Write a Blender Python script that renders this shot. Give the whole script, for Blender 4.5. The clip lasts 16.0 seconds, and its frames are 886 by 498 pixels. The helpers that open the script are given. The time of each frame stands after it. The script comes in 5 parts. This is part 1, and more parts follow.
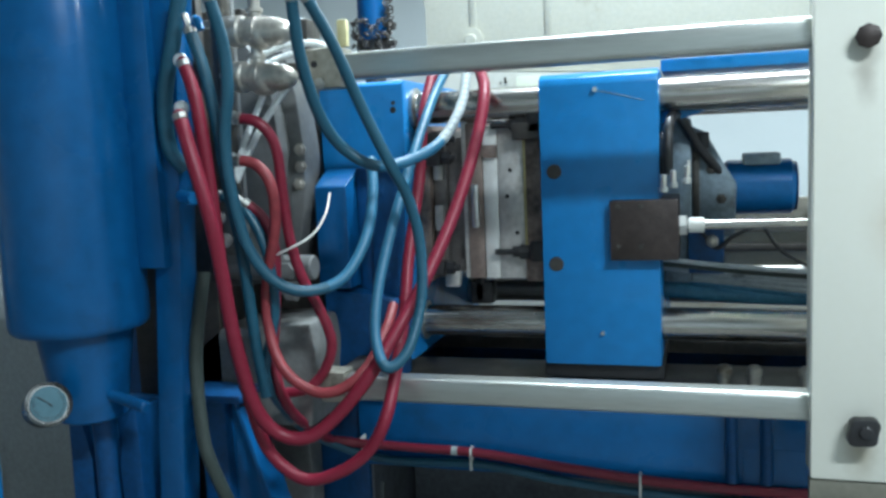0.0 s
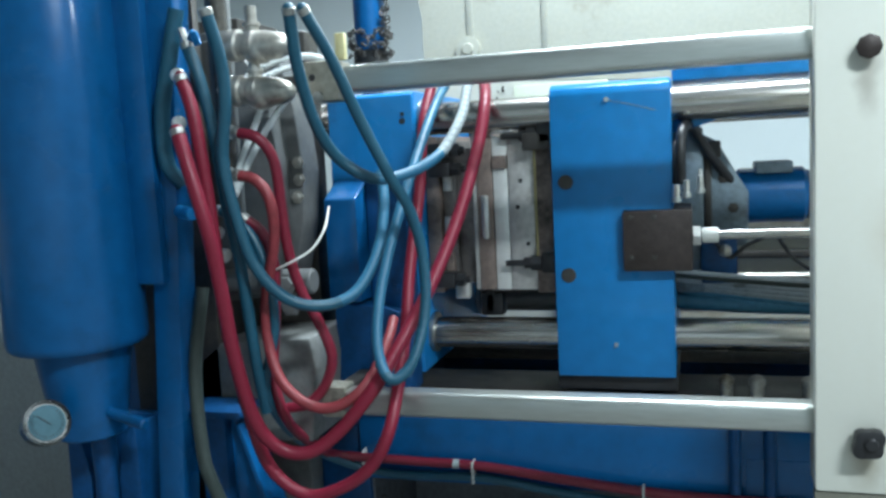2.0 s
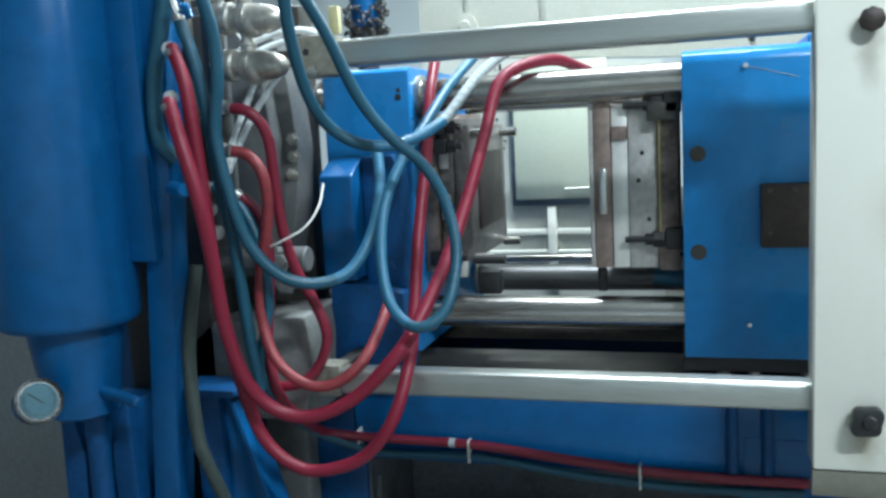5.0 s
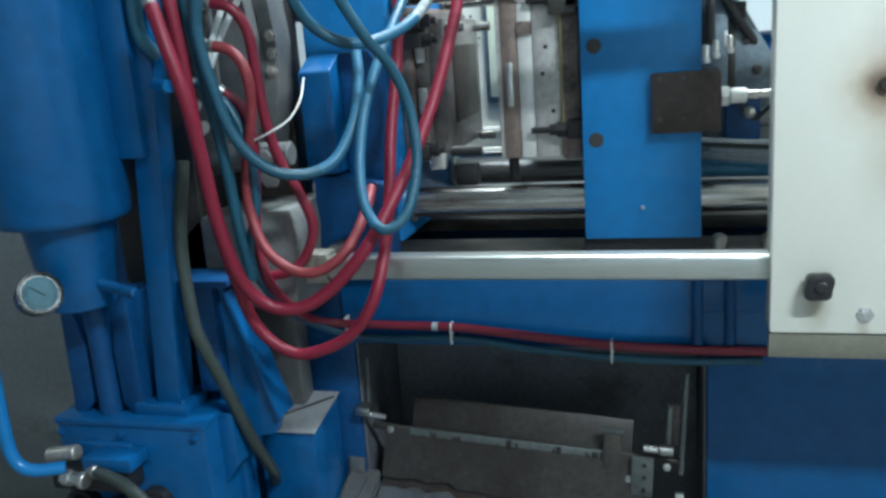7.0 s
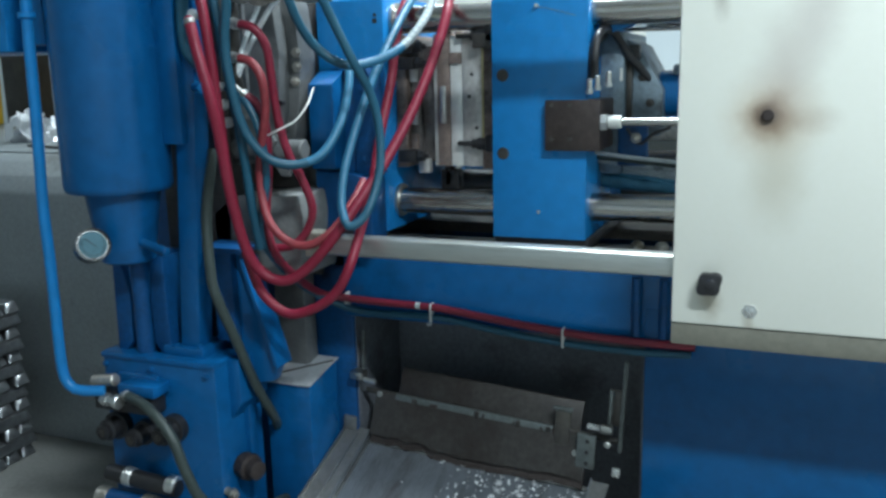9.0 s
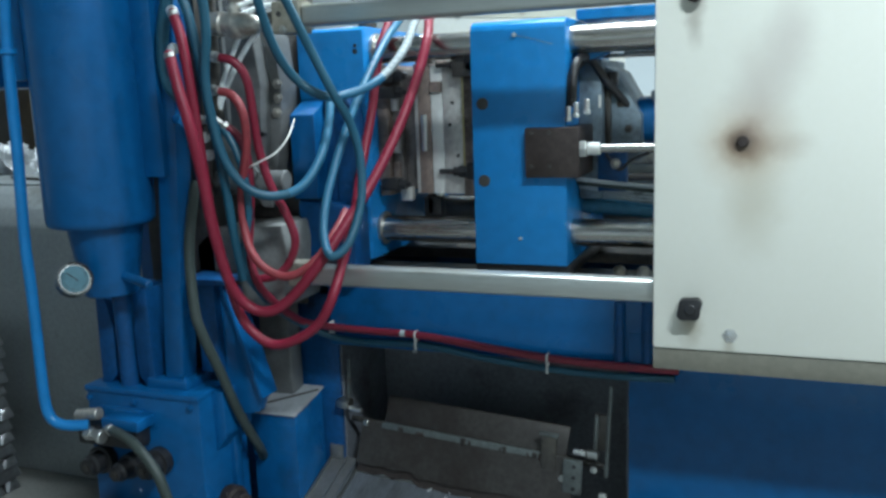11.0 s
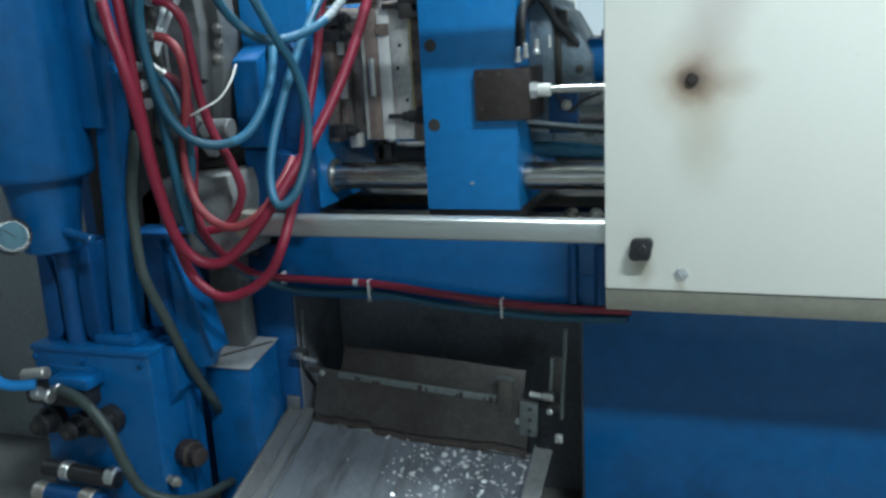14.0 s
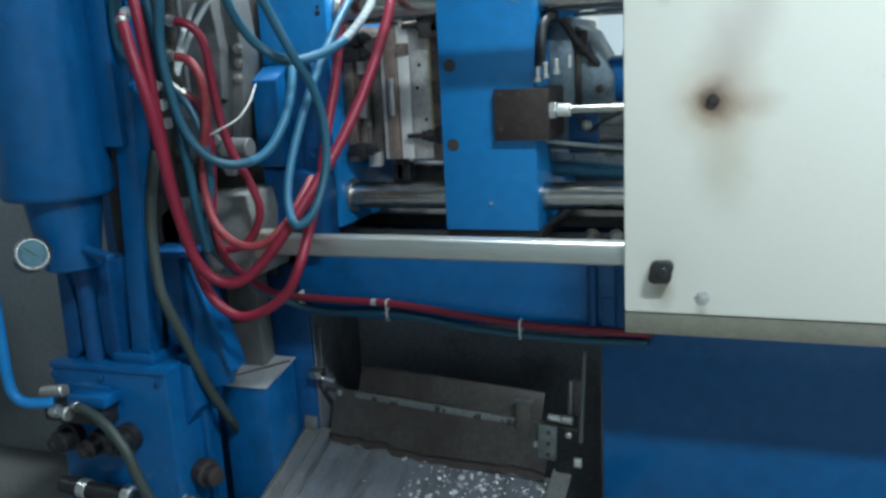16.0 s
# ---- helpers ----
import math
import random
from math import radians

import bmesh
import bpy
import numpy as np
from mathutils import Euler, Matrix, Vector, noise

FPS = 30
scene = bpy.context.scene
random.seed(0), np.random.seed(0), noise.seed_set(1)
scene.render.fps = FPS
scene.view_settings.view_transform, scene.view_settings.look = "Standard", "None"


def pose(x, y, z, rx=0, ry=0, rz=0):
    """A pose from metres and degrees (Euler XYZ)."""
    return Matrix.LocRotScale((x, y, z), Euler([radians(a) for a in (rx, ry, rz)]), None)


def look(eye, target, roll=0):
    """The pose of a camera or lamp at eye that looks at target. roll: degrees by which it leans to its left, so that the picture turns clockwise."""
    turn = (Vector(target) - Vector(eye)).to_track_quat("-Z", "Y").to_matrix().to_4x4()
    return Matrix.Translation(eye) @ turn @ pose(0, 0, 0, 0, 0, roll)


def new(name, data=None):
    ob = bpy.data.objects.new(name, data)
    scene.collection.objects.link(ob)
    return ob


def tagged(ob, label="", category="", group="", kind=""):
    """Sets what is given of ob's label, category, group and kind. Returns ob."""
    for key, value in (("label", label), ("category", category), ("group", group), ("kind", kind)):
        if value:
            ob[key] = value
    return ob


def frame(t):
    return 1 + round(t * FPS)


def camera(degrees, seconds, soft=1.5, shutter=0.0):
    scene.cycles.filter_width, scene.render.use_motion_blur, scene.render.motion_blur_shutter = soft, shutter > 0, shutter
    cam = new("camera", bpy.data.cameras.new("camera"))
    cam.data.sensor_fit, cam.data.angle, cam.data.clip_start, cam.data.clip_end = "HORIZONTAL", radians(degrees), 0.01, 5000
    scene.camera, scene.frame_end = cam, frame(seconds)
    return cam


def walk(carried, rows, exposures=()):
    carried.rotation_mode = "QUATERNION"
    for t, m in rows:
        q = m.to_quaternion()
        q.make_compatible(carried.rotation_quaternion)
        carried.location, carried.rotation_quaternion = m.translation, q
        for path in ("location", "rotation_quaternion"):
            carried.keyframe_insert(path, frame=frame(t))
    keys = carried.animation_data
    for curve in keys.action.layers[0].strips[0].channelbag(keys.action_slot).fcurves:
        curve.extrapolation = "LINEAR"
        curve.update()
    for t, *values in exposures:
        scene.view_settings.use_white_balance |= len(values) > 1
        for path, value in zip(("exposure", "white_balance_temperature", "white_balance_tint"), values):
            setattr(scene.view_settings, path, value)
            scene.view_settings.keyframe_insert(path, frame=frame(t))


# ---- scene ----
cam = camera(55.0, 16.0, 2.9, 0.5)
PATH = [
    (0, (-0.307, -1.792, 1.689), (-0.88, 0.11, 1.452), -2.5),
    (0.5, (-0.297, -1.808, 1.687), (-0.871, 0.095, 1.466), -3.0),
    (1, (-0.302, -1.805, 1.688), (-0.856, 0.104, 1.468), -3.0),
    (1.5, (-0.298, -1.786, 1.692), (-0.872, 0.117, 1.466), -2.9),
    (2, (-0.317, -1.781, 1.707), (-0.883, 0.124, 1.481), -3.0),
    (2.5, (-0.328, -1.785, 1.71), (-0.888, 0.121, 1.472), -2.9),
    (3, (-0.322, -1.779, 1.711), (-0.891, 0.122, 1.46), -2.7),
    (3.5, (-0.321, -1.782, 1.702), (-0.888, 0.12, 1.453), -2.8),
    (6, (-0.317, -1.751, 1.689), (-0.861, 0.146, 1.36), -3.2),
    (6.5, (-0.28, -1.769, 1.679), (-0.768, 0.11, 1.198), -3.8),
    (7, (-0.306, -1.859, 1.656), (-0.814, 0.016, 1.181), -4.2),
    (7.5, (-0.239, -1.942, 1.66), (-0.75, -0.068, 1.184), -2.0),
    (8, (-0.248, -2.114, 1.661), (-0.714, -0.228, 1.186), -1.7),
    (8.5, (0.027, -2.104, 1.674), (-0.592, -0.242, 1.288), -0.8),
    (9, (0.152, -2.153, 1.625), (-0.579, -0.336, 1.221), -1.3),
    (11.5, (0.177, -2.148, 1.655), (-0.536, -0.309, 1.324), -2.2),
    (12, (0.18, -2.143, 1.66), (-0.59, -0.322, 1.359), -2.9),
    (12.5, (0.175, -2.152, 1.654), (-0.591, -0.333, 1.334), -2.5),
    (13, (0.174, -2.117, 1.654), (-0.481, -0.276, 1.229), -2.5),
    (13.5, (0.186, -2.11, 1.628), (-0.441, -0.276, 1.134), -2.8),
    (14, (0.183, -2.115, 1.632), (-0.433, -0.273, 1.154), -3.0),
    (14.5, (0.192, -2.108, 1.632), (-0.451, -0.269, 1.18), -2.9),
    (15, (0.187, -2.107, 1.644), (-0.48, -0.27, 1.219), -2.8),
    (15.5, (0.182, -2.107, 1.639), (-0.471, -0.266, 1.205), -2.9),
    (16, (0.192, -2.09, 1.639), (-0.477, -0.257, 1.201), -3.0),
]
walk(cam, [(t, look(eye, target, roll)) for t, eye, target, roll in PATH],
     [(0, 0.13), (3.5, 0.14), (6, 0.14), (7, 0.24), (8, 0.28), (8.5, 0.22), (9, 0.14), (11.5, 0.05), (14, 0.0), (16, 0.05)])

# ---- world and light ----
world = bpy.data.worlds.new("hall_air")
world.use_nodes = True
scene.world = world
bg = world.node_tree.nodes["Background"]
bg.inputs[0].default_value = (0.70, 0.80, 0.90, 1)
bg.inputs[1].default_value = 0.21


def lamp(name, eye, target, sx, sy, watts, colour=(0.78, 0.925, 1.0)):
    data = bpy.data.lights.new(name, "AREA")
    data.shape, data.size, data.size_y, data.energy, data.color = "RECTANGLE", sx, sy, watts, colour
    ob = new(name, data)
    ob.matrix_world = look(eye, target)
    return ob


# ---- materials ----
def nodes_of(name):
    m = bpy.data.materials.new(name)
    m.use_nodes = True
    nt = m.node_tree
    return m, nt, nt.nodes["Principled BSDF"]


def surface(name, base, rough=0.5, metal=0.0, var=0.15, scale=6.0, stain=None, stain_amount=0.0, bump=0.05,
            fine=60.0, coat=0.0, stretch=(1, 1, 1), rough_var=0.12, gloss=0.5):
    """A procedural surface: broad and fine variation of colour, stains with a shape of their own, roughness and bump."""
    m, nt, b = nodes_of(name)
    n, l = nt.nodes, nt.links
    tc = n.new("ShaderNodeTexCoord")
    mp = n.new("ShaderNodeMapping")
    mp.inputs["Scale"].default_value = stretch
    l.new(tc.outputs["Object"], mp.inputs[0])
    n1 = n.new("ShaderNodeTexNoise")
    n1.inputs["Scale"].default_value, n1.inputs["Detail"].default_value = scale, 6
    n2 = n.new("ShaderNodeTexNoise")
    n2.inputs["Scale"].default_value, n2.inputs["Detail"].default_value = fine, 4
    l.new(mp.outputs[0], n1.inputs[0])
    l.new(mp.outputs[0], n2.inputs[0])
    mix = n.new("ShaderNodeMix")
    mix.data_type = "RGBA"
    mix.inputs[6].default_value = (*[min(1, c * (1 + var)) for c in base], 1)
    mix.inputs[7].default_value = (*[c * (1 - var) for c in base], 1)
    l.new(n1.outputs[0], mix.inputs[0])
    fin = n.new("ShaderNodeMix")
    fin.data_type, fin.blend_type = "RGBA", "OVERLAY"
    fin.inputs[0].default_value = min(0.5, var * 1.5)
    l.new(mix.outputs[2], fin.inputs[6])
    l.new(n2.outputs[0], fin.inputs[7])
    out = fin.outputs[2]
    if stain:
        n3 = n.new("ShaderNodeTexNoise")
        n3.inputs["Scale"].default_value, n3.inputs["Detail"].default_value = scale * 0.7, 9
        n3.inputs["Roughness"].default_value = 0.7
        l.new(mp.outputs[0], n3.inputs[0])
        r = n.new("ShaderNodeValToRGB")
        r.color_ramp.elements[0].position = 0.66 - 0.3 * stain_amount
        r.color_ramp.elements[1].position = 0.80 - 0.2 * stain_amount
        l.new(n3.outputs[0], r.inputs[0])
        sm = n.new("ShaderNodeMix")
        sm.data_type = "RGBA"
        l.new(r.outputs[0], sm.inputs[0])
        l.new(out, sm.inputs[6])
        sm.inputs[7].default_value = (*stain, 1)
        out = sm.outputs[2]
    l.new(out, b.inputs["Base Color"])
    mr = n.new("ShaderNodeMapRange")
    mr.inputs[3].default_value, mr.inputs[4].default_value = max(0.03, rough - rough_var), min(1, rough + rough_var)
    l.new(n1.outputs[0], mr.inputs[0])
    l.new(mr.outputs[0], b.inputs["Roughness"])
    b.inputs["Metallic"].default_value = metal
    b.inputs["Specular IOR Level"].default_value = gloss
    b.inputs["Coat Weight"].default_value = coat
    b.inputs["Coat Roughness"].default_value = 0.11
    if bump:
        bp = n.new("ShaderNodeBump")
        bp.inputs["Strength"].default_value, bp.inputs["Distance"].default_value = bump, 0.01
        l.new(n2.outputs[0], bp.inputs["Height"])
        l.new(bp.outputs[0], b.inputs["Normal"])
    return m


BLUE = surface("blue_enamel", (0.009, 0.188, 0.48), 0.30, var=0.12, scale=3, stain=(0.006, 0.075, 0.21), stain_amount=0.25, bump=0.05, fine=25, coat=0.12, gloss=0.3)
# darker copy of BLUE, with the shade of left end, bed and boss in it
BLUE_DEEP_SHADED = surface("deep_shaded_blue_enamel", (0.003, 0.090, 0.255), 0.30, var=0.16, scale=3, stain=(0.003, 0.05, 0.14), stain_amount=0.32, bump=0.04, fine=25, coat=0.35, gloss=0.2)
# blackish stained blue, which also stands in for shade in recesses
BLUE_DARK = surface("grimy_shaded_blue_enamel", (0.004, 0.062, 0.185), 0.42, var=0.25, scale=4, stain=(0.010, 0.016, 0.024), stain_amount=0.45, bump=0.06, gloss=0.3)
CREAM = surface("cream_enamel", (0.84, 0.83, 0.74), 0.42, var=0.05, scale=2, stain=(0.62, 0.57, 0.46), stain_amount=0.12, bump=0.02)
CREAM_DARK = surface("darker_stained_cream", (0.42, 0.415, 0.35), 0.5, var=0.08, scale=3, stain=(0.25, 0.2, 0.14), stain_amount=0.3, bump=0.03)
LIP = surface("greasy_grey_lip", (0.22, 0.21, 0.17), 0.5, var=0.15, scale=7, stain=(0.10, 0.085, 0.06), stain_amount=0.35)
CHROME = surface("oiled_chrome", (0.50, 0.48, 0.45), 0.26, 1.0, var=0.18, scale=5, stain=(0.22, 0.17, 0.12), stain_amount=0.3, bump=0.02, stretch=(0.4, 6, 6))
# tie bar steel darkened to stand in for shade
BAR_SHADED = surface("shaded_bar_steel", (0.20, 0.20, 0.20), 0.35, 0.8, var=0.3, scale=6, stain=(0.06, 0.055, 0.05), stain_amount=0.4, bump=0.04, stretch=(0.4, 5, 5))
STEEL = surface("brushed_steel", (0.42, 0.42, 0.40), 0.38, 1.0, var=0.12, scale=9, stain=(0.2, 0.18, 0.15), stain_amount=0.25, bump=0.03, stretch=(0.5, 5, 5))
TUBE = surface("galvanised_tube", (0.56, 0.58, 0.55), 0.36, 0.85, var=0.12, scale=6, stain=(0.28, 0.26, 0.2), stain_amount=0.25, bump=0.03, stretch=(0.3, 3, 3))
CAST = surface("dull_cast_iron", (0.155, 0.16, 0.16), 0.5, 0.3, var=0.15, scale=4, stain=(0.08, 0.075, 0.07), stain_amount=0.25, bump=0.06)
DIE = surface("greasy_tool_steel", (0.52, 0.50, 0.475), 0.4, 0.4, var=0.25, scale=9, stain=(0.2, 0.15, 0.125), stain_amount=0.3, bump=0.08)
DIE_DARK = surface("heat_stained_steel", (0.24, 0.18, 0.155), 0.45, 0.35, var=0.3, scale=9, stain=(0.03, 0.025, 0.02), stain_amount=0.5, bump=0.1)
BLACK = surface("oily_black", (0.022, 0.022, 0.024), 0.40, 0.1, var=0.4, scale=12, bump=0.15)
GRIME = surface("dark_grimy_steel", (0.065, 0.06, 0.055), 0.42, 0.4, var=0.45, scale=7, stain=(0.12, 0.11, 0.09), stain_amount=0.35, bump=0.15)
BROWN = surface("rust_brown_steel", (0.05, 0.038, 0.035), 0.5, 0.4, var=0.35, scale=10, stain=(0.03, 0.022, 0.018), stain_amount=0.42, bump=0.15)
RED = surface("red_rubber", (0.20, 0.013, 0.032), 0.42, var=0.2, scale=9, stain=(0.10, 0.012, 0.015), stain_amount=0.3, bump=0.06)
RED_DUSTY = surface("dusty_red_rubber", (0.24, 0.032, 0.040), 0.5, var=0.25, scale=12, stain=(0.30, 0.12, 0.12), stain_amount=0.3, bump=0.06)
TEAL = surface("blue_rubber", (0.011, 0.080, 0.130), 0.42, var=0.2, scale=9, stain=(0.015, 0.05, 0.075), stain_amount=0.3, bump=0.06)
TEAL_LIGHT = surface("dusty_blue_rubber", (0.06, 0.215, 0.33), 0.45, var=0.25, scale=14, stain=(0.33, 0.42, 0.45), stain_amount=0.22, bump=0.06)
TEAL_WHITE = surface("dust_coated_rubber", (0.40, 0.46, 0.47), 0.6, var=0.25, scale=20, stain=(0.12, 0.2, 0.24), stain_amount=0.35, bump=0.1)
GREY_HOSE = surface("grey_green_rubber", (0.035, 0.048, 0.044), 0.45, var=0.2, scale=10, bump=0.08)
BRASS = surface("dirty_nickel", (0.47, 0.445, 0.40), 0.36, 0.65, var=0.3, scale=12, stain=(0.13, 0.10, 0.065), stain_amount=0.5, bump=0.08)
GALV = surface("bright_zinc", (0.72, 0.72, 0.70), 0.3, 0.9, var=0.15, scale=20, bump=0.08)
WHITE = surface("white_plastic", (0.72, 0.72, 0.68), 0.5, var=0.06, scale=10, bump=0.02)
DIAL = surface("dial_card", (0.095, 0.185, 0.225), 0.75, var=0.2, scale=30, stain=(0.05, 0.09, 0.11), stain_amount=0.3, bump=0.0, gloss=0.1)
ALU = surface("fresh_aluminium", (0.82, 0.83, 0.84), 0.35, 0.45, var=0.1, scale=20, bump=0.12)
PLASTER = surface("hall_plaster", (0.62, 0.68, 0.70), 0.8, var=0.06, scale=1.5, bump=0.05)
CONCRETE = surface("oily_concrete", (0.17, 0.17, 0.16), 0.6, var=0.25, scale=2.5, stain=(0.06, 0.055, 0.05), stain_amount=0.35, bump=0.1)
FURNACE = surface("grey_sheet_steel", (0.29, 0.315, 0.32), 0.5, 0.3, var=0.15, scale=3, stain=(0.10, 0.095, 0.085), stain_amount=0.35, bump=0.05)
YELLOW = surface("yellow_plastic", (0.62, 0.40, 0.03), 0.45, var=0.1, scale=6, bump=0.02)
TAPE = surface("grey_tape", (0.44, 0.46, 0.48), 0.45, 0.2, var=0.2, scale=12, stain=(0.12, 0.11, 0.1), stain_amount=0.3, bump=0.1)
# slate lightened to hold the haze behind the platen in its colour
SLATE = surface("oily_hazed_slate_paint", (0.15, 0.20, 0.24), 0.42, 0.15, var=0.35, scale=8, stain=(0.03, 0.033, 0.037), stain_amount=0.38, bump=0.08)
RED_BEND = surface("supple_red_rubber", (0.20, 0.013, 0.032), 0.42, var=0.08, scale=90, bump=0.02, fine=200, gloss=0.35)
TEAL_BEND = surface("supple_blue_rubber", (0.011, 0.080, 0.130), 0.42, var=0.06, scale=90, bump=0.02, fine=200)
LIGHT_BEND = surface("supple_pale_blue_rubber", (0.022, 0.135, 0.235), 0.45, var=0.08, scale=90, bump=0.03, fine=200)
WHITE_BEND = surface("supple_dusty_rubber", (0.29, 0.33, 0.34), 0.6, var=0.2, scale=60, bump=0.08, fine=200, stain=(0.03, 0.06, 0.08), stain_amount=0.42)
CABLE_GREY = surface("pale_grey_cable", (0.36, 0.40, 0.42), 0.4, var=0.2, scale=12, stain=(0.06, 0.07, 0.075), stain_amount=0.35, bump=0.04)
CONDUIT = surface("bright_braid", (0.80, 0.84, 0.84), 0.35, 0.1, var=0.2, scale=40, bump=0.1)
CLAMP = surface("tarnished_clip", (0.5, 0.5, 0.48), 0.35, 0.9, var=0.4, scale=40, stain=(0.12, 0.10, 0.08), stain_amount=0.4, bump=0.1)
GAUGE_RIM = surface("dull_gauge_steel", (0.17, 0.175, 0.175), 0.28, 1.0, var=0.3, scale=20, stain=(0.10, 0.09, 0.08), stain_amount=0.3, bump=0.03)
CREAM_DULL = surface("dull_cream_enamel", (0.58, 0.58, 0.52), 0.45, var=0.08, scale=3, stain=(0.34, 0.30, 0.24), stain_amount=0.2, bump=0.03)
# dark interior sheet, its tone lifted for the hazy veil over the opening
HAZED_SHEET = surface("hazed_dark_sheet", (0.13, 0.14, 0.16), 0.5, 0.2, var=0.45, scale=3, stain=(0.03, 0.028, 0.027), stain_amount=0.45, bump=0.12)
DIE_GREY = surface("oily_die_face", (0.17, 0.155, 0.15), 0.42, 0.4, var=0.4, scale=11, stain=(0.05, 0.042, 0.036), stain_amount=0.5, bump=0.12)
DIE_PALE = surface("pale_tool_steel", (0.74, 0.73, 0.70), 0.36, 0.3, var=0.2, scale=12, stain=(0.36, 0.32, 0.28), stain_amount=0.22, bump=0.05)
TAB_PALE = surface("yellowed_tab", (0.62, 0.56, 0.30), 0.5, var=0.2, scale=20, bump=0.05)
BRONZE = surface("brass_lever", (0.45, 0.38, 0.18), 0.35, 0.8, var=0.2, scale=12)

PLATE = surface("pale_green_enamel", (0.58, 0.62, 0.50), 0.45, var=0.06, scale=3, stain=(0.42, 0.45, 0.36), stain_amount=0.25, bump=0.03)
STEEL_DARK = surface("grimy_bracket_steel", (0.30, 0.285, 0.24), 0.5, 0.6, var=0.3, scale=12, stain=(0.06, 0.05, 0.04), stain_amount=0.4, bump=0.1)
CAST_LIGHT = surface("light_grey_casting", (0.20, 0.205, 0.20), 0.55, 0.2, var=0.2, scale=8, stain=(0.10, 0.09, 0.08), stain_amount=0.35, bump=0.15)
CHUTE = surface("scratched_chute_steel", (0.17, 0.185, 0.205), 0.33, 0.4, var=0.25, scale=3.5, stain=(0.06, 0.057, 0.055), stain_amount=0.55, bump=0.08, stretch=(3, 0.6, 0.6))
CHUTE_RIM = surface("worn_rim_steel", (0.22, 0.22, 0.215), 0.42, 0.6, var=0.25, scale=9, stain=(0.12, 0.10, 0.085), stain_amount=0.35, bump=0.08)
STRIP = surface("worn_fold_steel", (0.115, 0.13, 0.128), 0.45, 0.4, var=0.3, scale=14, stain=(0.07, 0.06, 0.05), stain_amount=0.4, bump=0.05)
FLAP = surface("heat_stained_flap", (0.048, 0.043, 0.040), 0.42, 0.35, var=0.5, scale=5, stain=(0.024, 0.016, 0.013), stain_amount=0.62, bump=0.12)
INGOT = surface("cast_aluminium_ingot", (0.34, 0.35, 0.36), 0.36, 0.95, var=0.3, scale=15, stain=(0.16, 0.16, 0.16), stain_amount=0.35, bump=0.3, fine=40)

def stained_door():
    """Cream enamel with burnt and rusty marks round its studs and knobs."""
    m = CREAM.copy()
    m.name = "stained_cream_enamel"
    nt = m.node_tree
    n, l = nt.nodes, nt.links
    b = n["Principled BSDF"]
    out = b.inputs["Base Color"].links[0].from_socket
    tc = n.new("ShaderNodeTexCoord")
    wob = n.new("ShaderNodeTexNoise")
    wob.inputs["Scale"].default_value, wob.inputs["Detail"].default_value = 14, 5
    l.new(tc.outputs["Object"], wob.inputs[0])
    shift = n.new("ShaderNodeVectorMath")
    shift.operation = "MULTIPLY_ADD"
    shift.inputs[1].default_value, shift.inputs[2].default_value = (0.05, 0.05, 0.05), (-0.025, -0.025, -0.025)
    l.new(wob.outputs["Color"], shift.inputs[0])
    add = n.new("ShaderNodeVectorMath")
    l.new(tc.outputs["Object"], add.inputs[0])
    l.new(shift.outputs[0], add.inputs[1])
    # place, stretch of the mark, reach, colour, strength
    marks = [((0.122, 0, 1.508), (1, 1, 1), 0.145, (0.55, 0.40, 0.26), 0.7), ((0.12, 0, 1.506), (1, 1, 1), 0.085, (0.22, 0.115, 0.06), 0.95), ((0.114, 0, 1.51), (1, 1, 1), 0.046, (0.02, 0.013, 0.01), 0.97),
             ((0.15, 0, 1.62), (1.0, 1, 0.55), 0.10, (0.50, 0.42, 0.38), 0.5), ((0.21, 0, 1.74), (1, 1, 0.5), 0.08, (0.50, 0.43, 0.40), 0.45),
             ((0.18, 0, 1.505), (0.6, 1, 1.5), 0.07, (0.45, 0.36, 0.28), 0.5),
             ((0.14, 0, 1.36), (1, 1, 0.6), 0.10, (0.52, 0.46, 0.34), 0.5), ((0.0, 0, 1.05), (1.6, 1, 0.8), 0.06, (0.36, 0.30, 0.20), 0.7),
             ((0.0, 0, 1.80), (1.8, 1, 0.7), 0.06, (0.34, 0.30, 0.24), 0.6), ((0.096, 0, 1.0), (2.0, 1, 0.8), 0.045, (0.40, 0.34, 0.24), 0.5)]
    for place, stretch, reach, colour, strength in marks:
        rel = n.new("ShaderNodeVectorMath")
        rel.operation = "SUBTRACT"
        rel.inputs[1].default_value = place
        l.new(add.outputs[0], rel.inputs[0])
        mul = n.new("ShaderNodeVectorMath")
        mul.operation = "MULTIPLY"
        mul.inputs[1].default_value = stretch
        l.new(rel.outputs[0], mul.inputs[0])
        far = n.new("ShaderNodeVectorMath")
        far.operation = "LENGTH"
        l.new(mul.outputs[0], far.inputs[0])
        mr = n.new("ShaderNodeMapRange")
        mr.interpolation_type = "SMOOTHSTEP"
        mr.inputs[1].default_value, mr.inputs[2].default_value = 0.0, reach
        mr.inputs[3].default_value, mr.inputs[4].default_value = strength, 0.0
        l.new(far.outputs["Value"], mr.inputs[0])
        mix = n.new("ShaderNodeMix")
        mix.data_type = "RGBA"
        l.new(mr.outputs[0], mix.inputs[0])
        l.new(out, mix.inputs[6])
        mix.inputs[7].default_value = (*colour, 1)
        out = mix.outputs[2]
    l.new(out, b.inputs["Base Color"])
    return m


DOOR = stained_door()


# ---- mesh helpers ----
def fresh():
    return bmesh.new()


